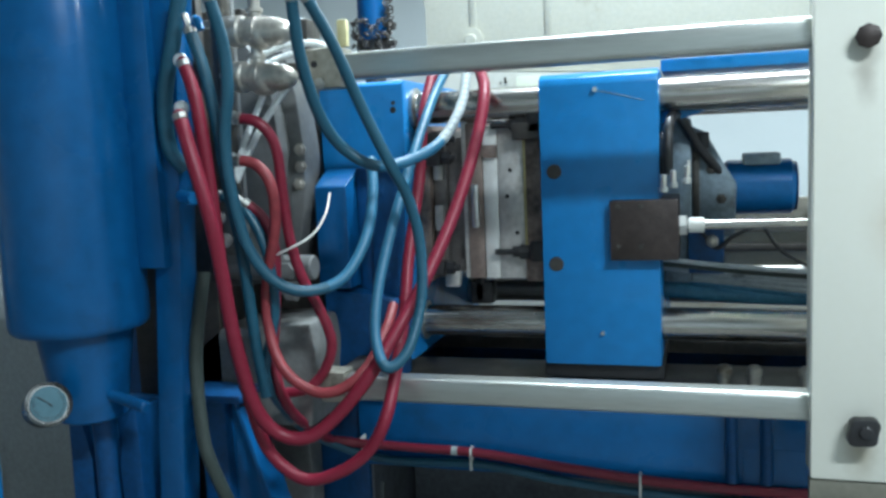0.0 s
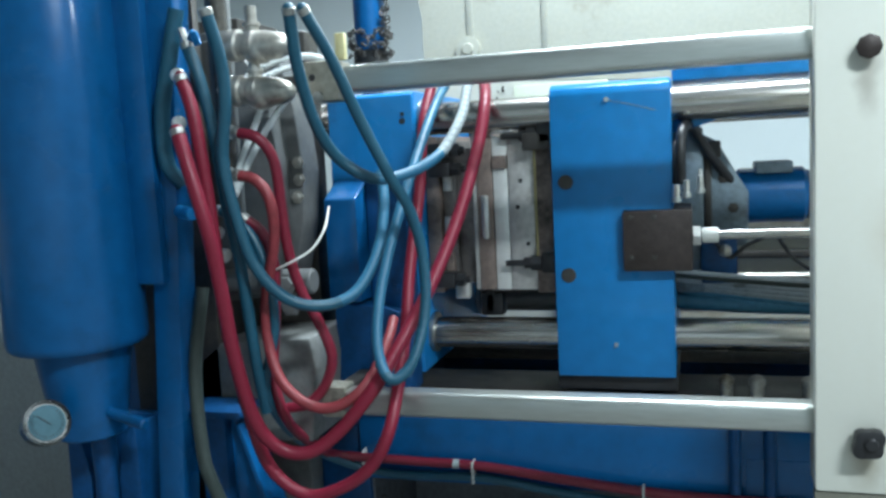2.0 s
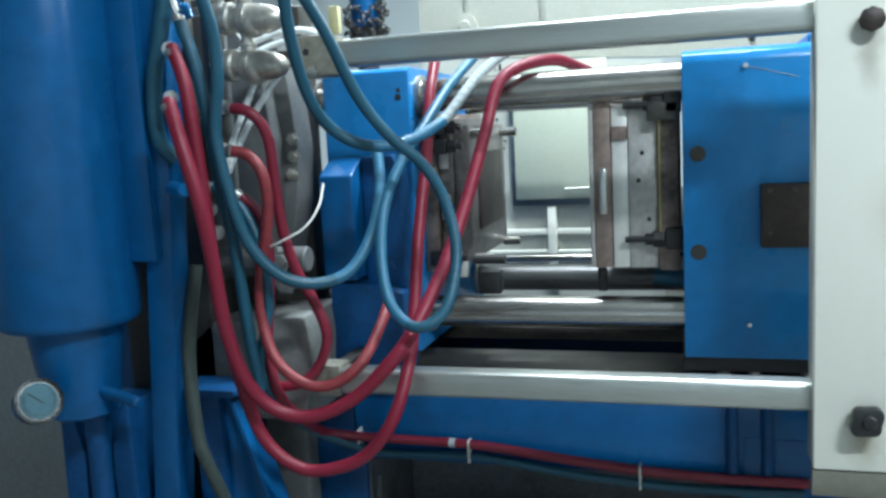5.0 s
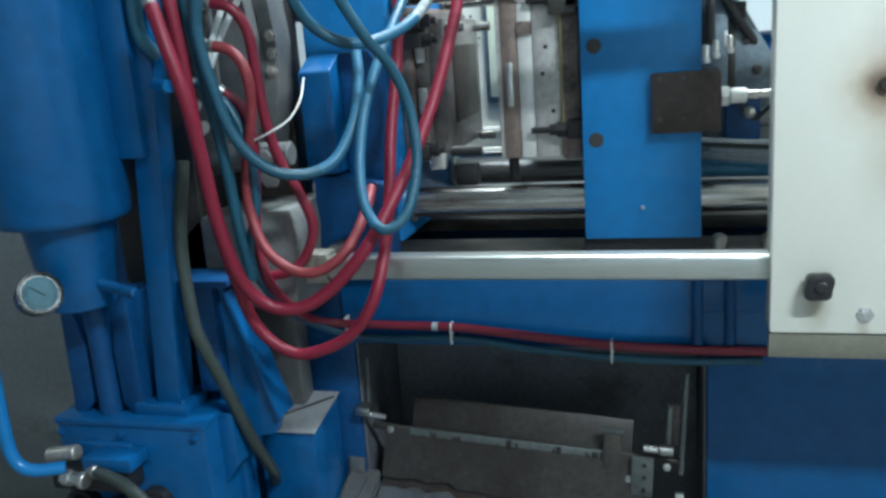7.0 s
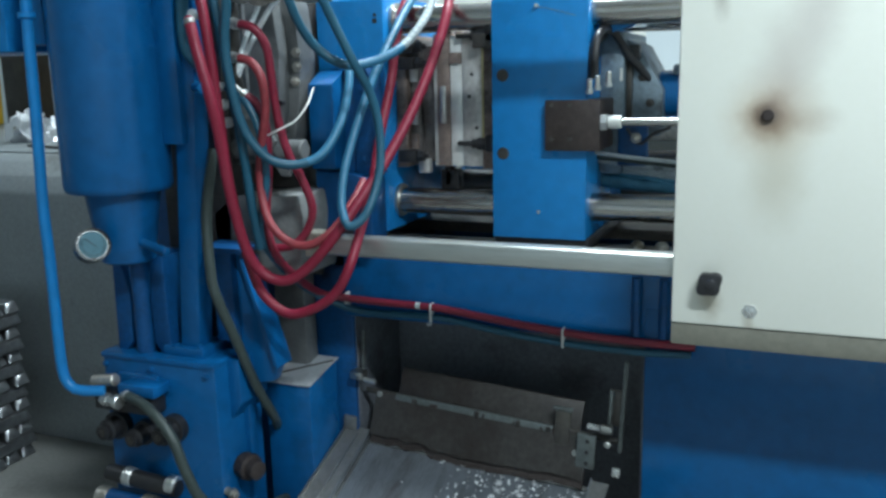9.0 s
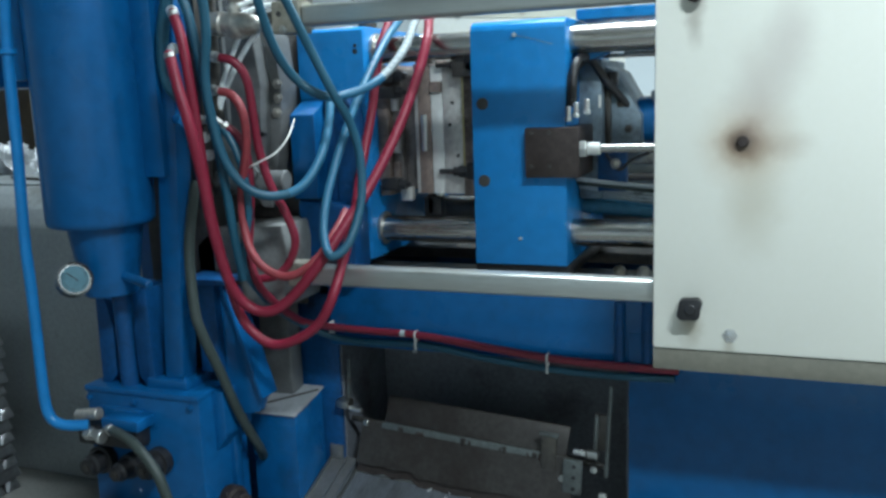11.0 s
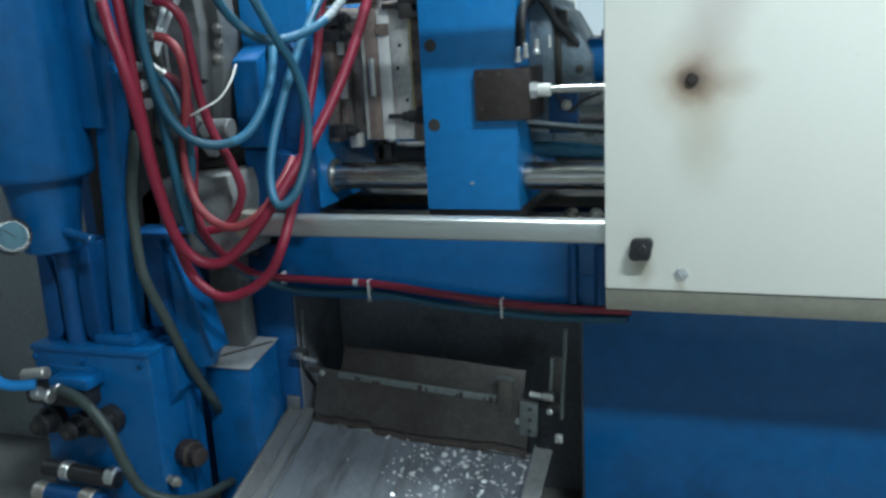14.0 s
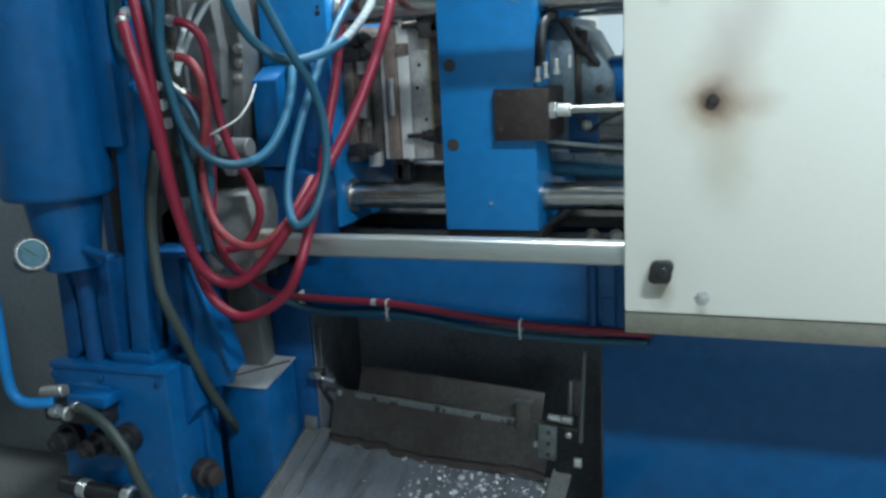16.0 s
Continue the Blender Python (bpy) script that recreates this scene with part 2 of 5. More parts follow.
def add_box(bm, lo, hi, bevel=0.004, segs=2, m=None):
    made = bmesh.ops.create_cube(bm, size=1)["verts"]
    c = [(a + b) / 2 for a, b in zip(lo, hi)]
    s = [abs(b - a) for a, b in zip(lo, hi)]
    for v in made:
        v.co = Vector((c[0] + v.co.x * s[0], c[1] + v.co.y * s[1], c[2] + v.co.z * s[2]))
    if bevel:
        edges = list({e for v in made for e in v.link_edges})
        res = bmesh.ops.bevel(bm, geom=edges, offset=min(bevel, min(s) * 0.45), segments=segs, affect="EDGES", profile=0.5)
        made = list({v for f in res["faces"] for v in f.verts} | {v for v in made if v.is_valid})
    if m is not None:
        bmesh.ops.transform(bm, matrix=m, verts=made)
    return made


def ring(bm, c, u, v, r, seg):
    return [bm.verts.new(c + r * (math.cos(2 * math.pi * k / seg) * u + math.sin(2 * math.pi * k / seg) * v)) for k in range(seg)]


def across(d):
    d = d.normalized()
    u = d.cross(Vector((0, 0, 1)) if abs(d.z) < 0.9 else Vector((1, 0, 0))).normalized()
    return u, d.cross(u).normalized()


def lathe(bm, a, b, profile, seg=32, caps=True):
    """Turns (distance along a-b, radius) pairs round the axis from a towards b."""
    a, b = Vector(a), Vector(b)
    d = (b - a).normalized()
    u, v = across(d)
    rings = [ring(bm, a + d * t, u, v, max(r, 1e-4), seg) for t, r in profile]
    for p, q in zip(rings, rings[1:]):
        for k in range(seg):
            bm.faces.new((p[k], p[(k + 1) % seg], q[(k + 1) % seg], q[k])).smooth = True
    if caps:
        bm.faces.new(list(reversed(rings[0])))
        bm.faces.new(rings[-1])
    return bm


def rod(bm, a, b, r, seg=24, chamfer=0.0):
    n = (Vector(b) - Vector(a)).length
    c = min(chamfer, r * 0.5, n * 0.4)
    return lathe(bm, a, b, [(0, r - c), (c, r), (n - c, r), (n, r - c)] if c else [(0, r), (n, r)], seg)


def smooth_line(pts, n):
    """n points spaced evenly along a Catmull-Rom curve through pts."""
    p = [Vector(q) for q in pts]
    p = [p[0] * 2 - p[1]] + p + [p[-1] * 2 - p[-2]]
    fine = []
    for k in range(1, len(p) - 2):
        a, b, c, d = p[k - 1:k + 3]
        for s in range(16):
            t = s / 16
            fine.append(0.5 * (2 * b + (c - a) * t + (2 * a - 5 * b + 4 * c - d) * t * t + (3 * b - a - 3 * c + d) * t ** 3))
    fine.append(p[-2])
    run = [0.0]
    for a, b in zip(fine, fine[1:]):
        run.append(run[-1] + (b - a).length)
    out, k = [], 0
    for i in range(n):
        want = run[-1] * i / (n - 1)
        while k < len(run) - 2 and run[k + 1] < want:
            k += 1
        f = (want - run[k]) / max(1e-9, run[k + 1] - run[k])
        out.append(fine[k].lerp(fine[k + 1], min(1, max(0, f))))
    return out


def sweep(bm, pts, r, seg=12, n=60):
    line = smooth_line(pts, n)
    u = None
    rings = []
    for k, c in enumerate(line):
        d = (line[min(k + 1, n - 1)] - line[max(k - 1, 0)]).normalized()
        u = across(d)[0] if u is None else (u - d * u.dot(d)).normalized()
        rings.append(ring(bm, c, u, d.cross(u), r, seg))
    for p, q in zip(rings, rings[1:]):
        for k in range(seg):
            bm.faces.new((p[k], p[(k + 1) % seg], q[(k + 1) % seg], q[k])).smooth = True
    bm.faces.new(list(reversed(rings[0])))
    bm.faces.new(rings[-1])
    return bm


def prism(bm, outline, axis, lo, hi, bevel=0.0):
    """A flat outline of (a, b) pairs drawn out along an axis: x takes (y, z), y takes (x, z), z takes (x, y)."""
    def at(p, w):
        return {"x": (w, p[0], p[1]), "y": (p[0], w, p[1]), "z": (p[0], p[1], w)}[axis]
    low, high = [bm.verts.new(at(p, lo)) for p in outline], [bm.verts.new(at(p, hi)) for p in outline]
    faces = [bm.faces.new(low), bm.faces.new(list(reversed(high)))]
    k = len(outline)
    for i in range(k):
        faces.append(bm.faces.new((low[i], high[i], high[(i + 1) % k], low[(i + 1) % k])))
    bmesh.ops.recalc_face_normals(bm, faces=faces)
    if bevel:
        bmesh.ops.bevel(bm, geom=list({e for f in faces for e in f.edges}), offset=bevel, segments=2, affect="EDGES", profile=0.5)
    return bm


def mesh_of(name, bm, material, smooth=True):
    me = bpy.data.meshes.new(name)
    bmesh.ops.recalc_face_normals(bm, faces=bm.faces[:])
    bm.to_mesh(me)
    bm.free()
    me.materials.append(material)
    if smooth:
        me.set_sharp_from_angle(angle=radians(38))
    return me


def part(name, bm, material, parent=None, label=""):
    ob = new(name, mesh_of(name, bm, material))
    if parent is not None:
        ob.parent = parent
    return tagged(ob, label) if label else ob


def thing(name, label, category, group="", kind=""):
    return tagged(new(name), label, category, group, kind)


def solid(name, bm, material, label, category, group="", kind=""):
    return tagged(part(name, bm, material), label, category, group, kind)


def bolt(parent, p, d, r=0.012, h=0.008, material=None, name="bolt"):
    bm = fresh()
    p, d = Vector(p), Vector(d).normalized()
    lathe(bm, p - d * 0.002, p + d, [(0, r * 1.45), (0.004, r * 1.45), (0.004, r), (h, r), (h + 0.001, r * 0.8)], 6)
    return part(name, bm, material or STEEL, parent)


# ---- hall ----
def structure(name, bm, material, label=""):
    ob = part(name, bm, material)
    return tagged(ob, label, "", "", "structure")


def hall():
    bm = fresh(); add_box(bm, (-9, -6, -0.2), (7, 7.2, 0), 0); structure("floor", bm, CONCRETE, "oily grey concrete factory floor")
    bm = fresh(); add_box(bm, (-9, -6, 5.0), (7, 7.2, 5.2), 0); structure("ceiling", bm, PLASTER, "pale painted hall ceiling")
    bm = fresh(); add_box(bm, (-9, 7.0, 0), (7, 7.2, 5.0), 0); structure("wall_north", bm, PLASTER, "pale plastered hall wall")
    bm = fresh(); add_box(bm, (-9, -6.2, 0), (7, -6, 5.0), 0); structure("wall_south", bm, PLASTER, "pale plastered hall wall")
    bm = fresh(); add_box(bm, (-9.2, -6.2, 0), (-9, 7.2, 5.0), 0); structure("wall_west", bm, PLASTER, "pale plastered hall wall")
    bm = fresh(); add_box(bm, (7, -6.2, 0), (7.2, 7.2, 5.0), 0); structure("wall_east", bm, PLASTER, "pale plastered hall wall")


hall()
GLOW, gnt, gb = nodes_of("fluorescent_tube")
gb.inputs["Emission Color"].default_value, gb.inputs["Emission Strength"].default_value = (0.85, 0.95, 1, 1), 3.0
# fixtures out of view, added and powered to balance the light
TUBES = [(1.4, -2.3, 200), (3.6, -1.0, 62), (-0.4, 0.85, 165), (1.6, 3.4, 215), (-2.6, 3.8, 130), (-5.0, -1.0, 20)]
for lx, ly, watts in TUBES:
    fx = thing("ceiling_light", "unseen white fluorescent ceiling light with a glowing tube", "light", "hall lights")
    bm = fresh(); add_box(bm, (lx - 0.65, ly - 0.08, 4.1), (lx + 0.65, ly + 0.08, 4.16)); part("housing", bm, WHITE, fx)
    bm = fresh(); rod(bm, (lx - 0.6, ly, 4.07), (lx + 0.6, ly, 4.07), 0.018); part("tube", bm, GLOW, fx)
    for sx in (-0.5, 0.5):
        bm = fresh(); rod(bm, (lx + sx, ly, 4.16), (lx + sx, ly, 5.0), 0.006, 8); part("hanger", bm, STEEL, fx)
    lamp("hall_lamp", (lx, ly, 4.04), (lx, ly, 0), 1.2, 0.25, watts)


# ---- the casting machine ----
PL = (-0.69, -0.395, 1.115, 1.86)   # moving platen when shut: x from, to, z from, to
FRONT, BACK = 0.37, 1.10
BARS = [(0.465, 1.797), (0.465, 1.207), (1.0, 1.797), (1.0, 1.207)]


def tie_bars():
    for y, z in BARS:
        bm = fresh(); rod(bm, (-1.34, y, z), (1.2, y, z), 0.043, 32, 0.004)
        # the rear lower bar has its shade in a darker material
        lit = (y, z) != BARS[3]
        tb = thing("tie_bar", "round chromed steel tie bar streaked with oil" if lit else "round steel tie bar with its shade in the colour", "tie bar", "tie bars of the machine")
        part("bar", bm, CHROME if lit else BAR_SHADED, tb)
        part("end_nut", rod(fresh(), (-1.40, y, z), (-1.30, y, z), 0.062, 8, 0.004), GRIME, tb, "dark end nut")


def moving_platen():
    pl = thing("moving_platen", "blue painted steel moving platen carrying a steel die half", "platen")
    x0, x1, z0, z1 = PL
    bm = fresh()
    r = 0.03
    prism(bm, [(FRONT, z0), (BACK, z0), (BACK, z1 - 0.04), (BACK - 0.04, z1), (FRONT + r, z1), (FRONT + 0.008, z1 - 0.012), (FRONT, z1 - r)], "x", x0, x1, 0.004)
    part("body", bm, BLUE, pl)
    for z in (1.615, 1.378):
        bm = fresh(); rod(bm, (-0.655, FRONT + 0.01, z), (-0.655, FRONT - 0.0025, z), 0.019, 20, 0.001)
        part("plug", bm, GRIME, pl, "dark oily bore")
    bm = fresh(); rod(bm, (-0.547, FRONT, 1.815), (-0.547, FRONT - 0.014, 1.815), 0.006, 10); part("grease_nipple", bm, GALV, pl)
    bm = fresh(); rod(bm, (-0.54, FRONT, 1.2), (-0.54, FRONT - 0.01, 1.2), 0.005, 10); part("grease_nipple", bm, GALV, pl)
    bm = fresh(); sweep(bm, [(-0.545, 0.3685, 1.812), (-0.515, 0.3685, 1.806), (-0.475, 0.3685, 1.795), (-0.43, 0.3685, 1.782)], 0.0008, 6, 24); part("grease_trail", bm, BRASS, pl, "dried pale grease trail")
    # brown ejector block let into the face
    eb = part("ejector_block", box_of((-0.515, FRONT - 0.03, 1.39), (-0.35, FRONT + 0.25, 1.54), 0.005), BROWN, pl, "rust brown steel block")
    for x, z in ((-0.495, 1.525), (-0.44, 1.525), (-0.495, 1.425), (-0.44, 1.425)):
        bolt(eb, (x, FRONT - 0.03, z), (0, -1, 0), 0.005, 0.004, GRIME)
    part("foot_shoe", box_of((x0 - 0.005, FRONT + 0.02, 1.075), (x1 + 0.005, BACK - 0.02, 1.115), 0.004), BLACK, pl, "black sliding shoe")
    part("copper_pipe", rod(fresh(), (-0.747, 0.452, 1.41), (-0.747, 0.452, 1.70), 0.004, 10), BRONZE, pl, "thin copper pipe")
    part("locating_lug", box_of((-0.915, 0.53, 1.25), (-0.89, 0.56, 1.315), 0.003), BLACK, pl, "black locating lug")
    part("top_plug", rod(fresh(), (-0.897, 0.55, 1.749), (-0.897, 0.55, 1.767), 0.012, 12, 0.002), BROWN, pl, "rust red plug")
    part("side_stop", box_of((-0.866, 0.462, 1.655), (-0.826, 0.478, 1.69), 0.003), DIE_DARK, pl)
    # die half
    part("die_plate", box_of((-0.912, 0.47, 1.325), (-0.868, 0.98, 1.75), 0.003), DIE_DARK, pl, "heat-stained die plate")
    part("die_plate", box_of((-0.925, 0.475, 1.325), (-0.913, 0.975, 1.75), 0.002), DIE, pl)
    # paler steel than the die plates beside it
    part("die_plate", box_of((-0.866, 0.474, 1.325), (-0.826, 0.96, 1.742), 0.002), DIE_PALE, pl)
    part("die_plate", box_of((-0.824, 0.47, 1.325), (-0.752, 0.98, 1.74), 0.003), DIE, pl)
    part("die_plate", box_of((-0.75, 0.45, 1.32), (-0.70, 1.0, 1.75), 0.003), DIE_DARK, pl)
    part("slot", box_of((-0.900, 0.462, 1.465), (-0.880, 0.475, 1.585), 0.006), GALV, pl, "pale slot in the die plate")
    for z, up in ((1.40, 1), (1.74, -1)):
        cl = part("die_clamp", box_of((-0.735, 0.43, z - 0.025), (-0.692, 0.50, z + 0.03), 0.006), BLACK, pl, "black die clamp")
        bm = fresh(); rod(bm, (-0.835, 0.455, z), (-0.70, 0.455, z), 0.008, 12); part("stud", bm, BLACK, cl)
        bm = fresh(); rod(bm, (-0.765, 0.455, z), (-0.737, 0.455, z), 0.022, 6); part("nut", bm, BLACK, cl)
        part("washer", rod(fresh(), (-0.785, 0.455, z), (-0.766, 0.455, z), 0.015, 16), BLACK, cl)
    for x, z in ((-0.79, 1.62), (-0.80, 1.55), (-0.775, 1.45)):
        part("tapped_hole", rod(fresh(), (x, 0.474, z), (x, 0.4685, z), 0.006, 10), BLACK, pl)
    part("clamp_strap", box_of((-0.775, 0.43, 1.70), (-0.70, 0.452, 1.745), 0.004), GRIME, pl)
    return pl


def gap_plate():
    # added dark plate that hides the bright wall between accumulator and post
    bm = fresh(); add_box(bm, (-1.74, 0.10, 0.77), (-1.485, 0.13, 2.4), 0.004)
    solid("filler_plate", bm, GRIME, "dark plate added to close the bright gap behind the accumulator", "screen")


def box_of(lo, hi, bevel=0.004, segs=2):
    bm = fresh()
    add_box(bm, lo, hi, bevel, segs)
    return bm


def ejector_unit():
    """What rides behind the moving platen: carriage, motor, rod and its cable bundle."""
    un = thing("ejector_unit", "blue hydraulic ejector drive riding behind the platen", "hydraulic drive")
    part("carriage", box_of((-0.395, 0.55, 1.30), (-0.32, 1.0, 1.74), 0.01), SLATE, un, "oily slate carriage plate")
    bm = fresh(); prism(bm, [(-0.325, 1.40), (-0.21, 1.42), (-0.205, 1.56), (-0.235, 1.61), (-0.285, 1.70), (-0.325, 1.72)], "y", 0.60, 0.9, 0.006); part("toggle_web", bm, SLATE, un, "dark slate toggle web")
    part("tail_beam", box_of((-0.395, 0.52, 1.858), (0.6, 0.9, 1.89), 0.004), BLUE, un, "blue tail beam")
    mo = part("motor", rod(fresh(), (-0.235, 0.72, 1.543), (-0.052, 0.72, 1.543), 0.076, 32, 0.01), BLUE_DEEP_SHADED, un, "dark blue round motor")
    part("end_cap", rod(fresh(), (-0.052, 0.72, 1.543), (-0.046, 0.72, 1.543), 0.068, 24, 0.003), BLUE_DARK, mo)
    part("terminal_box", box_of((-0.185, 0.66, 1.605), (-0.09, 0.78, 1.637), 0.006), SLATE, mo)
    part("push_rod", rod(fresh(), (-0.345, 0.36, 1.475), (0.9, 0.36, 1.475), 0.0125, 20, 0.002), CHROME, un, "thin chromed rod")
    part("lock_nut", rod(fresh(), (-0.35, 0.36, 1.475), (-0.33, 0.36, 1.475), 0.026, 6, 0.002), GALV, un, "zinc lock nut")
    part("rod_socket", rod(fresh(), (-0.328, 0.36, 1.475), (-0.29, 0.36, 1.475), 0.019, 20, 0.003), WHITE, un, "pale rod socket")
    part("bracket", box_of((-0.33, 0.52, 1.33), (-0.24, 0.56, 1.47), 0.004), BLUE_DARK, un)
    for k, (x, z) in enumerate(((-0.385, 1.56), (-0.362, 1.57), (-0.33, 1.58))):
        f = part("fitting", rod(fresh(), (x, 0.36, z), (x, 0.36, z + 0.04), 0.008, 6, 0.002), GALV, un, "bright zinc fitting")
        part("collar", rod(fresh(), (x, 0.36, z - 0.004), (x, 0.36, z + 0.01), 0.011, 12, 0.002), GALV, f)
    part("supply_hose", sweep(fresh(), [(-0.375, 0.37, 1.6), (-0.372, 0.4, 1.72), (-0.35, 0.5, 1.74), (-0.3, 0.56, 1.66), (-0.24, 0.62, 1.58)], 0.013, 10, 24), BLACK, un, "black supply hose")
    part("supply_hose", sweep(fresh(), [(-0.385, 0.38, 1.6), (-0.387, 0.4, 1.69), (-0.37, 0.5, 1.73)], 0.010, 10, 16), BLACK, un, "black supply hose")
    part("cable", sweep(fresh(), [(-0.3, 0.5, 1.45), (-0.26, 0.5, 1.40), (-0.22, 0.5, 1.43), (-0.17, 0.52, 1.45)], 0.005, 8, 20), BLACK, un)
    part("cable", sweep(fresh(), [(-0.15, 0.5, 1.46), (-0.1, 0.5, 1.39), (-0.02, 0.5, 1.34)], 0.005, 8, 20), BLACK, un)
    bm = fresh(); prism(bm, [(-0.395, 1.770), (-0.265, 1.764), (-0.30, 1.748), (-0.345, 1.735), (-0.395, 1.725)], "y", 0.48, 0.52, 0.003); part("gusset", bm, BLUE, un, "blue gusset under the beam")
    # white strip painted in for a bright gap beside the web
    part("bright_slit", box_of((-0.331, 0.545, 1.59), (-0.323, 0.551, 1.628), 0.001), WHITE, un, "small white strip standing in for a bright gap")
    part("elbow", lathe(fresh(), (-0.285, 0.50, 1.418), (-0.2, 0.50, 1.418), [(0, 0.006), (0.004, 0.013), (0.014, 0.017), (0.026, 0.013), (0.03, 0.006)], 16), BRASS, un, "dull round elbow")
    part("rib", box_of((-0.318, 0.585, 1.44), (-0.300, 0.605, 1.66), 0.004), GRIME, un)
    for x, z in ((-0.27, 1.60), (-0.245, 1.52), (-0.27, 1.45)):
        bolt(un, (x, 0.60, z), (0, -1, 0), 0.010, 0.010, GRIME)
    part("pipe_clip", box_of((-0.31, 0.56, 1.655), (-0.275, 0.60, 1.70), 0.006), BLACK, un)
    return un


def hose_bundle():
    """Cables and a pipe lying on the bed behind the platen."""
    bm = fresh(); sweep(bm, [(-0.42, 0.62, 1.275), (-0.3, 0.62, 1.262), (-0.1, 0.62, 1.252), (0.5, 0.62, 1.245)], 0.022, 14, 24)
    solid("oil_pipe", bm, TEAL_LIGHT, "thick blue oil pipe lying under the cables", "pipe", "pipes")
    for k in range(6):
        z = 1.375 - 0.017 * k
        bm = fresh(); sweep(bm, [(-0.42, 0.5 + 0.03 * k, z), (-0.27, 0.5 + 0.02 * k, z - 0.018 + 0.003 * k), (-0.05, 0.5 + 0.015 * k, z - 0.036 + 0.002 * k), (0.2, 0.5 + 0.01 * k, z - 0.045), (0.5, 0.5, z - 0.05)], 0.0065, 8, 30)
        solid("signal_cable", bm, (CABLE_GREY, GREY_HOSE, CABLE_GREY, CABLE_GREY, CABLE_GREY, TEAL_LIGHT)[k], "thin dull rubber cable on the machine bed", "cable", "cables behind the platen")


def fixed_platen():
    fp = thing("fixed_platen", "blue painted steel fixed platen with a bolted die half", "platen")
    bm = fresh()
    prism(bm, [(FRONT, 1.115), (BACK, 1.115), (BACK, 1.84), (BACK - 0.03, 1.872), (FRONT + 0.02, 1.872), (FRONT, 1.862)], "x", -1.292, -1.052, 0.004)
    part("body", bm, BLUE, fp)
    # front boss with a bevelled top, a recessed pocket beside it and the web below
    # the boss takes the darker blue for the shade of the hoses
    bm = fresh(); prism(bm, [(0.25, 1.33), (0.372, 1.33), (0.372, 1.645), (0.335, 1.645), (0.25, 1.60)], "x", -1.268, -1.178, 0.006); part("boss", bm, BLUE_DEEP_SHADED, fp)
    # shade of the recess, side boss and web is put in as darker blue
    part("pocket", box_of((-1.176, 0.315, 1.31), (-1.135, 0.372, 1.645), 0.006), BLUE_DARK, fp, "recessed pocket with its shade in a darker blue")
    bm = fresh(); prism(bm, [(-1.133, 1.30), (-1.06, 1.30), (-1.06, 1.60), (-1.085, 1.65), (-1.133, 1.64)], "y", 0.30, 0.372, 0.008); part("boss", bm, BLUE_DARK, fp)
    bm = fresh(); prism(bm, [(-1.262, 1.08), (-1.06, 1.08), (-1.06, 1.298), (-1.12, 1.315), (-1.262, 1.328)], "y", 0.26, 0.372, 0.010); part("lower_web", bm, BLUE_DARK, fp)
    for z in (1.58, 1.36):
        bolt(fp, (-1.10, 0.30, z), (0, -1, 0), 0.011, 0.008, BLUE_DARK)
    for y, z in BARS:
        part("bush", rod(fresh(), (-1.054, y, z), (-1.038, y, z), 0.056, 28, 0.003), STEEL, fp, "steel bush")
    for x, z, r in ((-1.079, 1.812, 0.006), (-1.080, 1.794, 0.0085)):
        part("bore", rod(fresh(), (x, FRONT + 0.004, z), (x, FRONT - 0.002, z), r, 12), BLACK, fp)
    part("die_plate", box_of((-1.050, 0.45, 1.32), (-1.012, 1.0, 1.75), 0.003), DIE_DARK, fp)
    part("die_plate", box_of((-1.010, 0.48, 1.325), (-0.975, 0.97, 1.735), 0.003), DIE_GREY, fp)
    part("die_plate", box_of((-0.973, 0.50, 1.34), (-0.929, 0.95, 1.715), 0.003), DIE_GREY, fp)
    for z0, z1, m in ((1.60, 1.68, DIE), (1.46, 1.53, DIE), (1.37, 1.43, DIE_DARK)):
        part("wear_block", box_of((-1.006, 0.462, z0), (-0.982, 0.482, z1), 0.003), m, fp)
    part("cavity_insert", box_of((-0.931, 0.58, 1.42), (-0.922, 0.88, 1.64), 0.004), BROWN, fp, "dark cavity insert")
    part("foot_block", box_of((-0.985, 0.47, 1.30), (-0.945, 0.50, 1.345), 0.003), DIE, fp)
    for z in (1.71, 1.66, 1.36):
        cl = part("die_clamp", box_of((-1.03, 0.41, z - 0.02), (-0.97, 0.47, z + 0.02), 0.006), BLACK, fp, "black die clamp")
        part("stud", rod(fresh(), (-1.03, 0.43, z), (-0.93, 0.43, z), 0.009, 12), BLACK, cl)
        part("nut", rod(fresh(), (-0.965, 0.43, z), (-0.945, 0.43, z), 0.019, 6), BLACK, cl)
    part("coupling", box_of((-0.93, 0.53, 1.24), (-0.865, 0.58, 1.305), 0.006), BLACK, fp, "black coupling under the die")
    part("coupling", rod(fresh(), (-0.93, 0.50, 1.345), (-0.84, 0.50, 1.345), 0.013, 14, 0.002), BLACK, fp, "black coupling")
    for y, z in ((0.52, 1.345), (0.9, 1.345), (0.52, 1.69), (0.9, 1.69)):
        part("guide_pin", rod(fresh(), (-0.93, y, z), (-0.875, y, z), 0.014, 16, 0.003), CHROME, fp)
    return fp


